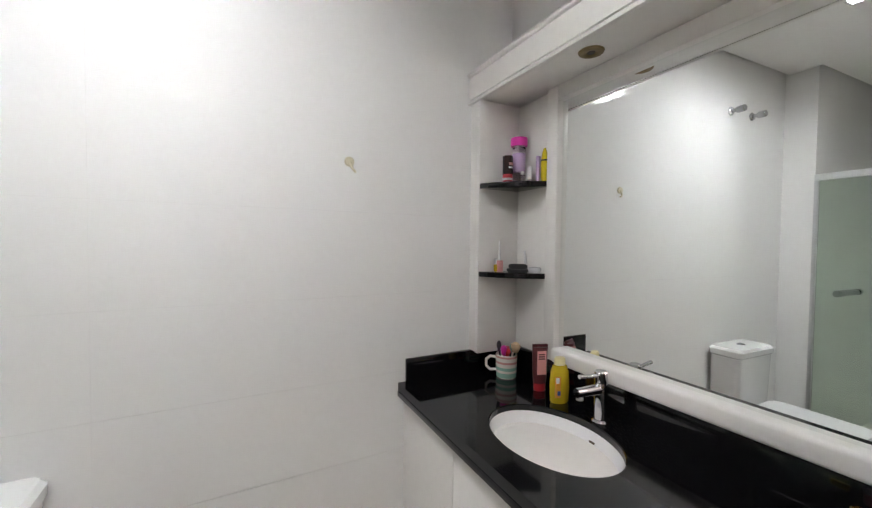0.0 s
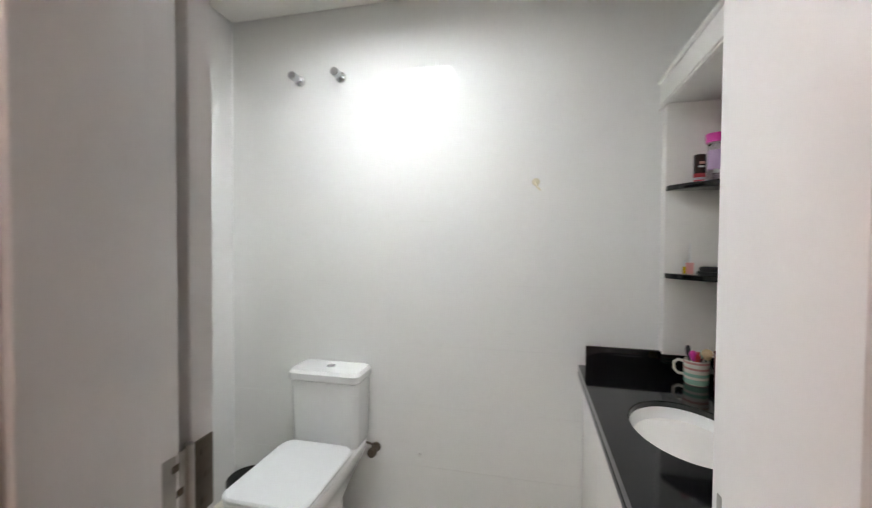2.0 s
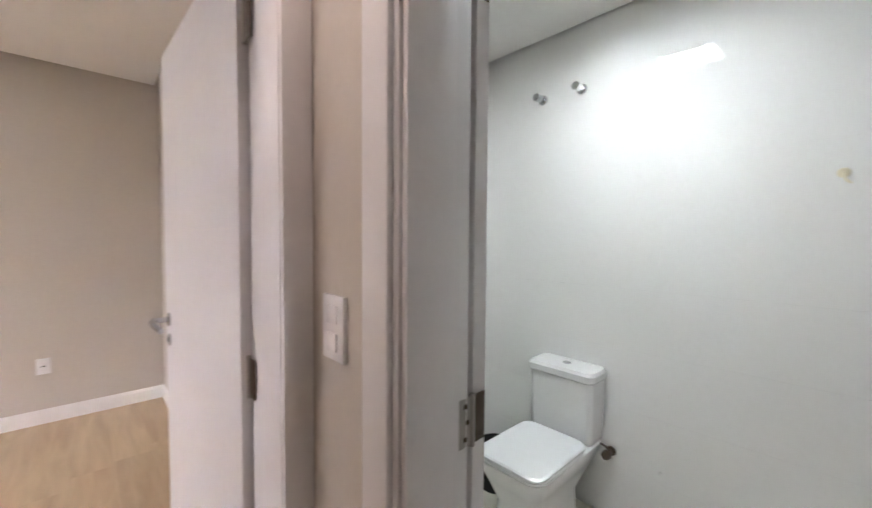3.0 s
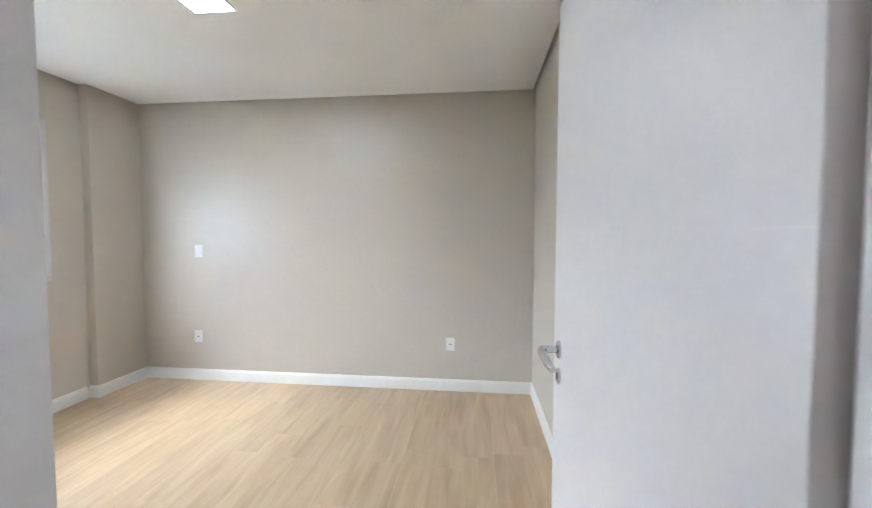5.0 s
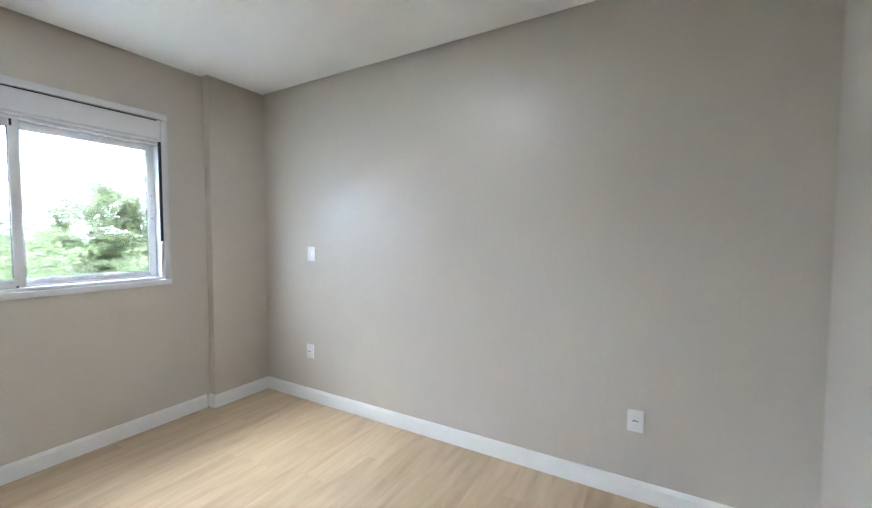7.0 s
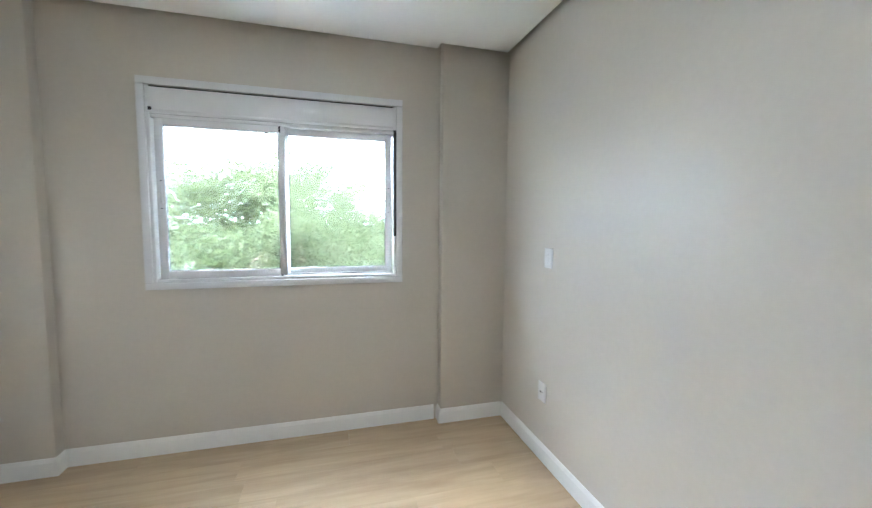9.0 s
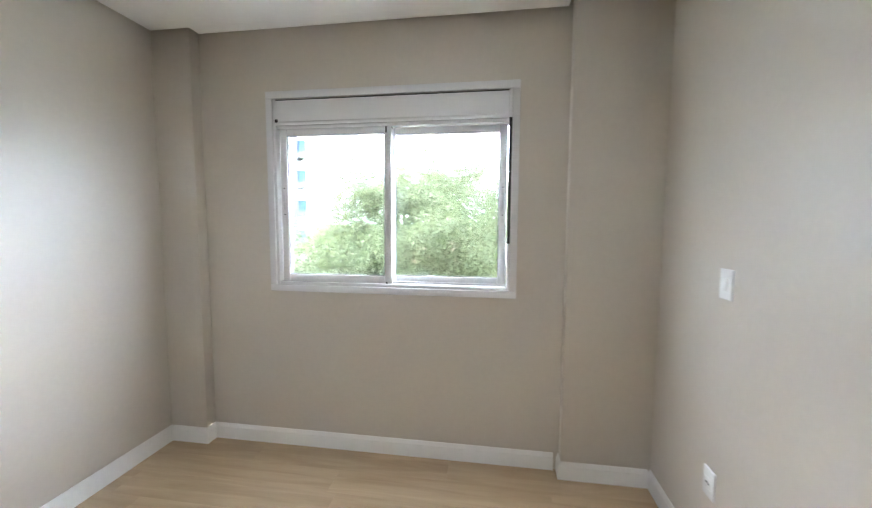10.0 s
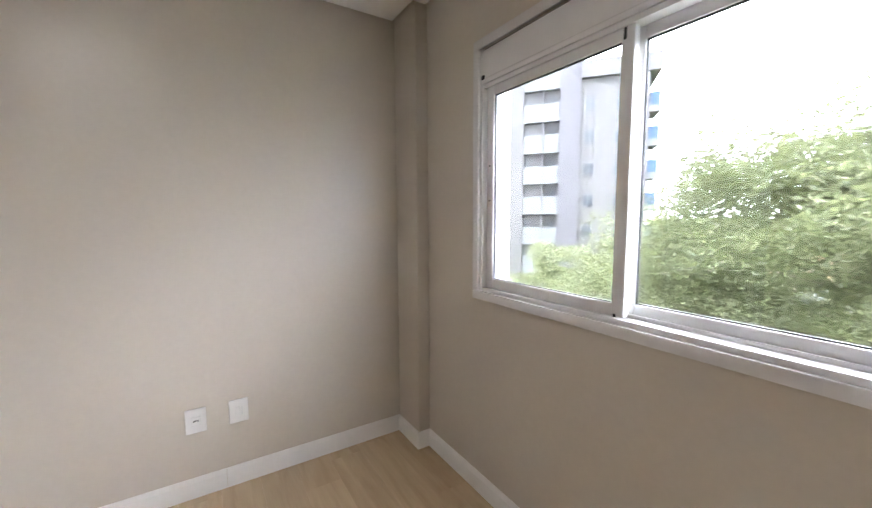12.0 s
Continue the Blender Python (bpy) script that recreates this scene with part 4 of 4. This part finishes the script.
part("body", lathe([(0, 0), (0.026, 0), (0.028, 0.005), (0.028, 0.055), (0.022, 0.066), (0, 0.067)], 24), M_PINK, gb)
part("shoulder", lathe([(0.0282, 0.045), (0.0285, 0.046), (0.0285, 0.056), (0.0225, 0.0675), (0.012, 0.069), (0.0, 0.069)], 24), M_PALE, gb)
part("cap", lathe([(0, 0.0692), (0.014, 0.0692), (0.014, 0.106), (0.012, 0.107), (0.012, 0.098), (0, 0.098)], 24), M_GOLD, gb)
bottle("yellow_cap_tube", "small tube with a bright yellow cap", (4.425, 0.365, CZ), cyl(0.016, 0, 0.022), M_YELLOW, cyl(0.019, 0.022, 0.034), M_YELLOW, category="tube")

# ---------------------------------------------------------------- toilet


def rounded(x0, x1, y0, y1, r, n_=6):
    pts = []
    for cx, cy, a0 in ((x1 - r, y1 - r, 0), (x0 + r, y1 - r, 90), (x0 + r, y0 + r, 180), (x1 - r, y0 + r, 270)):
        for k in range(n_ + 1):
            a = radians(a0 + 90 * k / n_)
            pts.append((cx + r * math.cos(a), cy + r * math.sin(a)))
    return pts


def loft(sections, cap=True):
    """A body through outlines of equal length, each with its height."""
    bm = bmesh.new()
    loops = [[bm.verts.new((x, y, z)) for x, y in pts] for pts, z in sections]
    for a, b in zip(loops, loops[1:]):
        for k in range(len(a)):
            bm.faces.new((a[k], a[(k + 1) % len(a)], b[(k + 1) % len(a)], b[k]))
    if cap:
        bm.faces.new(loops[0][::-1])
        bm.faces.new(loops[-1])
    bmesh.ops.recalc_face_normals(bm, faces=bm.faces[:])
    return bm


toilet = thing("toilet", "white ceramic close-coupled toilet with its lid closed", "toilet", (3.045, TY, 0))
part("pedestal", loft([(rounded(-0.125, 0.125, -0.56, -0.16, 0.05), 0.0), (rounded(-0.120, 0.120, -0.555, -0.16, 0.05), 0.03), (rounded(-0.115, 0.115, -0.55, -0.16, 0.06), 0.2), (rounded(-0.150, 0.150, -0.60, -0.06, 0.07), 0.31), (rounded(-0.172, 0.172, -0.625, -0.02, 0.07), 0.365), (rounded(-0.174, 0.174, -0.628, -0.02, 0.07), 0.395)]), M_CERAMIC, toilet)
part("seat", loft([(rounded(-0.170, 0.170, -0.622, -0.20, 0.06), 0.3955), (rounded(-0.173, 0.173, -0.626, -0.20, 0.06), 0.399), (rounded(-0.173, 0.173, -0.626, -0.20, 0.06), 0.407), (rounded(-0.170, 0.170, -0.622, -0.20, 0.06), 0.410)]), M_SEAT, toilet)
part("lid", loft([(rounded(-0.172, 0.172, -0.625, -0.19, 0.058), 0.4125), (rounded(-0.174, 0.174, -0.627, -0.19, 0.058), 0.416), (rounded(-0.174, 0.174, -0.627, -0.19, 0.058), 0.424), (rounded(-0.166, 0.166, -0.619, -0.196, 0.054), 0.430)]), M_SEAT, toilet)
tank = part("tank", loft([(rounded(-0.160, 0.160, -0.165, -0.012, 0.03), 0.3955), (rounded(-0.166, 0.166, -0.172, -0.012, 0.03), 0.42), (rounded(-0.172, 0.172, -0.180, -0.012, 0.03), 0.70)]), M_CERAMIC, toilet)
part("tank_lid", loft([(rounded(-0.176, 0.176, -0.186, -0.008, 0.032), 0.7045), (rounded(-0.180, 0.180, -0.190, -0.006, 0.034), 0.710), (rounded(-0.180, 0.180, -0.190, -0.006, 0.034), 0.738), (rounded(-0.168, 0.168, -0.178, -0.016, 0.03), 0.752)]), M_CERAMIC, toilet)
part("flush_button", lathe([(0, 0.7522), (0.021, 0.7522), (0.021, 0.757), (0.016, 0.759), (0, 0.759)], 28, 0, -0.095), M_CHROME, toilet, "round chrome flush button")
for sx_ in (-1, 1):
    part("lid_hinge", tube([(sx_ * 0.10 - 0.03, -0.186, 0.413), (sx_ * 0.10 + 0.03, -0.186, 0.413)], 0.009, 12), M_SEAT, toilet)
for x in (2.822, 3.048):
    v = thing("shower_valve", "chrome wall valve with a cylindrical handle", "valve", (x, TY, 2.165), "shower valves")
    part("flange", lathe([(0, 0), (0.026, 0), (0.026, 0.006), (0.020, 0.012), (0, 0.012)], 28), M_CHROME, v).matrix_local = pose(0, 0, 0, 90)
    part("stem", tube([(0, -0.008, 0), (0, -0.045, 0)], 0.011, 16), M_CHROME, v)
    part("handle", lathe([(0, -0.0), (0.018, 0.0), (0.020, 0.004), (0.020, 0.040), (0.017, 0.044), (0, 0.044)], 24), M_CHROME, v).matrix_local = pose(0, -0.036, 0, 90)
stop = thing("angle_valve", "dark bronze angle valve beside the toilet", "valve", (3.240, TY, 0.335))
part("flange", lathe([(0, 0), (0.024, 0), (0.022, 0.008), (0, 0.008)], 24), M_DARKMETAL, stop).matrix_local = pose(0, 0, 0, 90)
part("body", tube([(0, -0.006, 0), (0, -0.05, 0)], 0.012, 14), M_DARKMETAL, stop)
part("knob", lathe([(0, 0), (0.020, 0), (0.023, 0.006), (0.020, 0.024), (0, 0.026)], 14), M_DARKMETAL, stop).matrix_local = pose(0, -0.046, 0, 90)
part("hose", tube([(0, -0.03, 0.01), (-0.012, -0.035, 0.03), (-0.035, -0.05, 0.045), (-0.07, -0.06, 0.055)], 0.005, 10), M_DARKMETAL, stop)
hk = thing("wall_hook", "ivory plastic adhesive hook on the white tiles", "hook", (3.992, TY, 1.622))
part("disc", lathe([(0, 0), (0.017, 0), (0.017, 0.004), (0.014, 0.008), (0, 0.010)], 24), M_IVORY, hk).matrix_local = pose(0, 0, 0, 90)
part("hook", tube([(0, -0.008, 0), (0.002, -0.012, -0.012), (0.006, -0.020, -0.026), (0.013, -0.022, -0.034), (0.018, -0.016, -0.038)], [0.005, 0.005, 0.0045, 0.004, 0.003], 10), M_IVORY, hk)
nb = thing("wall_plug", "tiny white plug on the tiles beside the toilet", "plug", (3.462, TY, 0.322))
part("cap", lathe([(0, 0), (0.008, 0), (0.008, 0.004), (0.005, 0.007), (0, 0.007)], 14), M_PLASTIC, nb).matrix_local = pose(0, 0, 0, 90)
bin_ = thing("waste_bin", "small dark round waste bin beside the toilet", "bin", (2.70, 1.19, 0))
part("body", lathe([(0, 0), (0.085, 0), (0.09, 0.004), (0.10, 0.24), (0.098, 0.245), (0.09, 0.23), (0.08, 0.01), (0, 0.008)], 32), M_BLACK, bin_)

# shower screen along the open side
scr = thing("shower_screen", "green tinted glass shower screen in aluminium rails", "shower screen")
part("top_rail", box(TW - 0.026, TW + 0.022, QY + 0.05, SY - 0.002, 1.765, 1.805, 0.006), M_ALUGREY, scr)
part("wall_profile", box(TW - 0.014, TW + 0.014, SY - 0.022, SY - 0.001, 0.012, 1.764, 0.002), M_ALUGREY, scr)
part("bottom_rail", box(TW - 0.02, TW + 0.02, QY + 0.05, SY - 0.023, 0.0, 0.03, 0.004), M_ALUGREY, scr)
part("pane", box(TW - 0.004, TW + 0.004, 0.60, SY - 0.024, 0.031, 1.764), M_SHOWER, scr).visible_shadow = False
part("pane", box(TW - 0.018, TW - 0.010, QY + 0.05, 0.66, 0.031, 1.764), M_SHOWER, scr).visible_shadow = False
tap = thing("shower_tap", "chrome shower tap on the tiled wall", "tap", (2.00, SY, 1.03))
part("body", tube([(-0.13, -0.04, 0), (0.13, -0.04, 0)], 0.019, 16), M_CHROME, tap)
part("inlet", tube([(-0.06, 0, 0), (-0.06, -0.03, 0)], 0.016, 14), M_CHROME, tap)
part("inlet", tube([(0.06, 0, 0), (0.06, -0.03, 0)], 0.016, 14), M_CHROME, tap)
for e in (-1, 1):
    part("handle", tube([(e * 0.131, -0.04, 0), (e * 0.172, -0.04, 0)], [0.024, 0.022], 16), M_CHROME, tap)

# ---------------------------------------------------------------- outside
GZ = -7.0
# unseen shell around the flat, added to keep sky light off the outdoors
FY = BY - 0.22
bm = box(-14, WX0 - 0.50, FY - 0.12, FY, GZ, 16)
box(WX1 + 0.50, 14, FY - 0.12, FY, GZ, 16, bm=bm)
box(WX0 - 0.50, WX1 + 0.50, FY - 0.12, FY, GZ, WZ0 - 0.12, bm=bm)
box(WX0 - 0.50, WX1 + 0.50, FY - 0.12, FY, WZ1 + 0.30, 16, bm=bm)
box(-14, -13.8, FY + 0.001, 9, GZ, 16, bm=bm)
box(13.8, 14, FY + 0.001, 9, GZ, 16, bm=bm)
box(-14, 14, 9.001, 9.2, GZ, 16, bm=bm)
box(-14.2, 14.2, FY - 0.2, 9.3, 16.001, 16.3, bm=bm)
setting("wall_sky_block", bm, M_PLASTER3, "unseen plain outer walls added to block sky light", "wall")
setting("ground", box(-600, 600, -1200, -4.3, GZ - 0.2, GZ), M_GROUND, "grass and paved ground below the flat", "ground")


def leaves_mesh(rng, centers, radii, count, size):
    """Small two-triangle leaves scattered through clumps."""
    n_ = len(centers) * count
    c = np.repeat(centers, count, 0)
    r = np.repeat(radii, count)
    d = rng.normal(size=(n_, 3))
    d /= np.linalg.norm(d, axis=1)[:, None]
    p = c + d * (r * rng.uniform(0.15, 1.0, n_) ** 0.6)[:, None] * np.array([1.0, 1.0, 0.6])
    u = rng.normal(size=(n_, 3))
    u /= np.linalg.norm(u, axis=1)[:, None]
    w = np.cross(u, rng.normal(size=(n_, 3)))
    w /= np.linalg.norm(w, axis=1)[:, None]
    s = (size * rng.uniform(0.6, 1.4, n_))[:, None]
    verts = np.stack([p - u * s, p + w * s * 0.42, p + u * s, p - w * s * 0.42], 1).reshape(-1, 3)
    faces = np.arange(n_ * 4).reshape(-1, 4)
    me = bpy.data.meshes.new("crown")
    me.from_pydata(verts.tolist(), [], faces.tolist())
    return me


def tree(name, label, at, height, spread, flat, clumps, count, size, material, seed, base=GZ):
    """A spreading tree: tapered trunk, forking limbs, leaf clumps at the twig ends."""
    rng = np.random.default_rng(seed)
    ob = thing(name, label, "tree", (at[0], at[1], base))
    fork = height * 0.42
    part("trunk", tube([(0, 0, 0), (0.15, 0.05, fork * 0.4), (0.05, 0.1, fork * 0.75), (0, 0, fork)], [0.42, 0.34, 0.30, 0.28], 14), M_BARK, ob)
    ends = []
    for k in range(9):
        a = 2 * math.pi * (k + rng.uniform(-0.3, 0.3)) / 9
        reach = spread * rng.uniform(0.55, 0.9)
        top = height * (0.9 - flat * (reach / spread) ** 2.2) * rng.uniform(0.9, 1.0)
        dirx, diry = math.cos(a), math.sin(a)
        pts = []
        for f in (0, 0.25, 0.5, 0.75, 1.0):
            wob = rng.normal(size=2) * 0.25 * f
            pts.append((dirx * reach * f + wob[0], diry * reach * f + wob[1], fork - 0.15 + (top - fork) * (f ** 0.75)))
        part("limb", tube(pts, [0.15, 0.11, 0.075, 0.045, 0.02], 9), M_BARK, ob)
        for j in range(4):
            f = rng.uniform(0.35, 0.95)
            i = min(3, int(f * 4))
            p0 = np.array(pts[i]) + (np.array(pts[i + 1]) - np.array(pts[i])) * (f * 4 - i)
            p2 = p0 + np.array([rng.normal() * spread * 0.22, rng.normal() * spread * 0.22, abs(rng.normal()) * height * 0.08 + 0.3])
            far = math.hypot(p2[0], p2[1])
            if far > spread:
                p2[:2] *= spread / far
                far = spread
            p2[2] = min(p2[2], height * (1 - flat * (far / spread) ** 2.2) - 0.25)
            p1 = (p0 + p2) / 2 + rng.normal(size=3) * 0.12
            part("branch", tube([tuple(p0), tuple(p1), tuple(p2)], [0.04, 0.028, 0.012], 7), M_BARK, ob)
            ends.append(p2)
        ends.append(np.array(pts[-1]))
    centers, radii = [], []
    for k in range(clumps):
        if k < len(ends):
            q = ends[k]
        else:
            a, rr = rng.uniform(0, 2 * math.pi), spread * math.sqrt(rng.uniform(0, 1))
            dome = height * (1 - flat * (rr / spread) ** 2.2)
            q = np.array([rr * math.cos(a), rr * math.sin(a), dome - abs(rng.normal()) * height * 0.17])
        centers.append(q + rng.normal(size=3) * 0.2)
        radii.append(spread * rng.uniform(0.08, 0.16))
    crown = new("crown", leaves_mesh(rng, np.array(centers), np.array(radii), count, size))
    crown.data.materials.append(material)
    crown.parent = ob
    return ob


tree("tree", "broad spreading tree with light green feathery crown", (2.9, -13.4), 10.35, 5.6, 0.45, 760, 240, 0.056, M_LEAF, 3)
tree("tree", "lower leafy green tree near the apartment block", (11.6, -17.0), 7.3, 4.4, 0.5, 200, 330, 0.062, M_LEAF, 8)
tree("tree", "dense green tree beyond the window", (-3.7, -15.5), 10.2, 3.4, 0.5, 260, 330, 0.055, M_LEAF, 12)
tree("tree", "dense green tree among low houses", (-16.5, -36.0), 12.0, 6.0, 0.6, 180, 170, 0.16, M_LEAF, 15)
tree("tree", "dense green tree among low houses", (-30.0, -45.0), 9.8, 6.5, 0.6, 130, 160, 0.2, M_LEAF2, 19)
tree("tree", "dense green tree in the distance", (-11.0, -48.0), 9.2, 6.5, 0.6, 130, 160, 0.2, M_LEAF2, 23)
tree("tree", "dense green tree in the distance", (8.0, -52.0), 8.6, 6.5, 0.6, 130, 160, 0.2, M_LEAF2, 29)


def far_woods():
    """A belt of woods and gardens towards the horizon."""
    rng = np.random.default_rng(41)
    n_ = 700
    a = rng.uniform(radians(205), radians(345), n_)
    d = rng.uniform(58, 150, n_)
    hgt = rng.uniform(3.0, 8.4, n_) + 0.012 * d
    centers = np.stack([1 + d * np.cos(a), -3 + d * np.sin(a), GZ + hgt * rng.uniform(0.45, 0.9, n_)], 1)
    woods = new("far_woods", leaves_mesh(rng, centers, hgt * 0.55, 70, 0.42))
    woods.data.materials.append(M_LEAF)
    tagged(woods, "hazy green belt of far trees beyond the houses", "woods", kind="stuff")


far_woods()


def facade_window(parent, x, z, w, h, y=-0.02):
    wd = part("window", box(x - w / 2 - 0.04, x + w / 2 + 0.04, y - 0.05, y + 0.02, z - h / 2 - 0.04, z + h / 2 + 0.04), M_FRAME, parent)
    for s in (-1, 1):
        part("pane", box(x + s * w / 4 - w / 4 + 0.03, x + s * w / 4 + w / 4 - 0.03, y - 0.06, y - 0.051, z - h / 2, z + h / 2), M_FACGLASS, wd)


# apartment block: local x to the right as seen, front towards -y
blk = thing("apartment_building", "pale grey apartment block with stacked white balconies", "building", (25.4, -34.0, GZ), "", 180 + 38)
top = 14.3 - GZ
part("wall", box(-14, -4.8, 0, 14, 0, top + 3), M_PLASTER, blk)
part("wall", box(-4.8, -1.4, 0.5, 14, 0, top + 3), M_PLASTER, blk)
part("wall", box(-1.4, 0.5, -0.25, 14, 0, top + 3), M_PLASTER2, blk)
part("wall", box(0.5, 6.3, 0, 14, 0, top), M_PLASTER, blk)
part("roof", box(0.5, 7.1, -0.6, 14.4, top, top + 1.5), M_PLASTER, blk)
part("roof", box(-14.2, 0.6, -0.6, 14.4, top + 3.0, top + 4.5), M_PLASTER, blk)
for k in range(-1, 7):
    z = 12.4 - 3.0 * k - GZ
    bal = part("balcony", box(-4.75, -1.45, -0.15, 0.05, z - 1.7, z), M_PLASTER3, blk)
    part("balcony_floor", box(-4.78, -1.42, 0.06, 0.49, z - 1.7, z - 1.5), M_PLASTER3, bal)
    part("balcony_divider", box(-3.0, -2.85, -0.2, 0.49, z - 1.69, z + 1.29), M_PLASTER2, bal)
    part("balcony_door", box(-4.70, -4.25, 0.42, 0.495, z - 1.48, z + 0.7), M_HAZEGLASS, bal)
    part("balcony_door", box(-2.45, -1.75, 0.42, 0.495, z - 1.48, z + 0.7), M_FACGLASS, bal)
    part("balcony_coping", box(-4.77, -1.43, -0.19, 0.07, z + 0.001, z + 0.06), M_PLASTER3, bal)
    part("balcony_joint", box(-4.74, -1.46, -0.165, -0.151, z - 1.02, z - 0.98), M_PLASTER2, bal)
    if k < 0:
        continue
    facade_window(blk, 1.35, z - 0.4, 0.95, 1.1)
    facade_window(blk, 4.0, z - 0.55, 0.95, 1.0)
    facade_window(blk, 5.45, z - 0.45, 0.40, 0.55)
    side = part("balcony", box(6.31, 7.25, 0.3, 3.3, z - 1.5, z - 0.9), M_PLASTER3, blk)
    part("balcony_glass", box(6.4, 7.2, 0.32, 3.2, z - 0.89, z + 0.25), M_BLUEGLASS, side)

tow = thing("apartment_tower", "tall white apartment tower far beyond the trees", "building", (-60, -92, GZ), "", 180 - 33)
part("wall", box(-7, 7, 0, 14, 0, 42), M_PLASTER3, tow)
# tower windows carry the haze of distance in their pale colour
for k in range(14):
    for x in (-5.2, -2.6, 0.0, 2.6, 5.2):
        part("window", box(x - 0.75, x + 0.75, -0.08, 0.02, 2.0 + 2.9 * k, 3.5 + 2.9 * k), M_HAZEGLASS, tow)


def house(at, turn, w, d, h, label):
    ob = thing("house", label, "house", (*at, GZ), "", turn)
    part("wall", box(-w / 2, w / 2, -d / 2, d / 2, 0, h), M_PLASTER3, ob)
    part("roof", loft([([(-w / 2 - 0.5, -d / 2 - 0.5), (w / 2 + 0.5, -d / 2 - 0.5), (w / 2 + 0.5, d / 2 + 0.5), (-w / 2 - 0.5, d / 2 + 0.5)], h), ([(-w / 2 + 2, -0.1), (w / 2 - 2, -0.1), (w / 2 - 2, 0.1), (-w / 2 + 2, 0.1)], h + 1.9)]), M_CLAY, ob)
    for x in (-w / 4, w / 4):
        part("window", box(x - 0.7, x + 0.7, -d / 2 - 0.05, -d / 2 + 0.02, h - 2.1, h - 0.8), M_FACGLASS, ob)


house((-14.5, -27.0), 150, 12, 8, 5.0, "low white house with a red clay tile roof")
house((-30, -62), 165, 16, 9, 5.5, "low white house with a red clay tile roof")
house((4, -40), 175, 12, 9, 4.5, "low white house with a red clay tile roof")

# ---------------------------------------------------------------- pieces: floor boards and tiles


def laid_boards(parent, x0, x1, y0, y1, width, length, seed):
    """Laminate boards along x with staggered ends; equal boards share a mesh."""
    rng = random.Random(seed)
    cache = {}
    y = y1
    row = 0
    while y > y0 + 0.01:
        w = min(width, y - y0)
        x = x0
        first = length * (0.25 + 0.75 * rng.random())
        while x < x1 - 0.01:
            ln = min(first if x == x0 else length, x1 - x)
            if x1 - (x + ln) < 0.08:
                ln = x1 - x
            key = (round(ln, 3), round(w, 3))
            if key not in cache:
                bm_ = box(0.0001, key[0] - 0.0001, -key[1] + 0.0001, -0.0001, -0.008, 0.0, 0.0004, 1)
                me = bpy.data.meshes.new("plank")
                bm_.to_mesh(me)
                bm_.free()
                me.materials.append(M_FLOOR)
                cache[key] = me
            ob = new("plank", cache[key])
            ob.location = (x, y, 0)
            ob.parent = parent
            x += ln
        y -= w
        row += 1


def laid_tiles(parent, origin, turn, u0, u1, v0, v1, du, dv, vs, material, thick=0.008, offset=0.0, flat=False):
    """Tiles over a wall (u along, v up) or a floor; equal tiles share a mesh."""
    cache = {}
    m = pose(*origin, 0, 0, turn)
    v = vs
    while v < v1 - 0.005:
        a, b = max(v, v0), min(v + dv, v1)
        if b - a > 0.005:
            u = u0 - offset
            while u < u1 - 0.005:
                c, d = max(u, u0), min(u + du, u1)
                if d - c > 0.005:
                    key = (round(d - c, 3), round(b - a, 3))
                    if key not in cache:
                        g = 0.0003 if not flat else 0.001
                        bm_ = box(g, key[0] - g, g, key[1] - g, -thick, 0, 0.0008, 1) if flat else box(0.0, key[0] - 0.0001, 0, thick, g, key[1] - g)
                        me = bpy.data.meshes.new("tile")
                        bm_.to_mesh(me)
                        bm_.free()
                        me.materials.append(material)
                        cache[key] = me
                    ob = new("tile", cache[key])
                    ob.matrix_world = m @ (Matrix.Translation((c, a, 0)) if flat else Matrix.Translation((c, 0, a)))
                    ob.parent = parent
                u += du
        v += dv


laid_tiles(wall_back, (0, TY, 0), 0, TW, TX, 0, TZ + 0.05, 1.20, 0.2955, -0.028, M_TILE, offset=0.32)
laid_tiles(wall_mirror, (TX, TY - 0.004, 0), -90, 0, TY - QR - 0.01, 0, TZ + 0.05, 0.60, 0.2955, -0.028, M_TILE)
laid_tiles(wall_stub, (TW, SY, 0), 90, 0, TY - SY, 0, TZ + 0.05, 1.20, 0.2955, -0.028, M_TILE)
laid_tiles(wall_stub, (1.3, SY, 0), 0, 0, TW - 1.3, 0, TZ + 0.05, 1.20, 0.2955, -0.028, M_TILE)
laid_tiles(floor_bath, (1.3, QY, 0), 0, 0, TX - 1.3, 0, TY - QY, 0.45, 0.45, 0.0, M_BTILE, flat=True)
laid_boards(floor_bed, 0.0, HX - 0.03, BY, 0.0, 0.19, 1.22, 5)
laid_boards(floor_hall, HX - 0.028, 7.3, -1.35, QY - 0.1, 0.19, 1.22, 7)
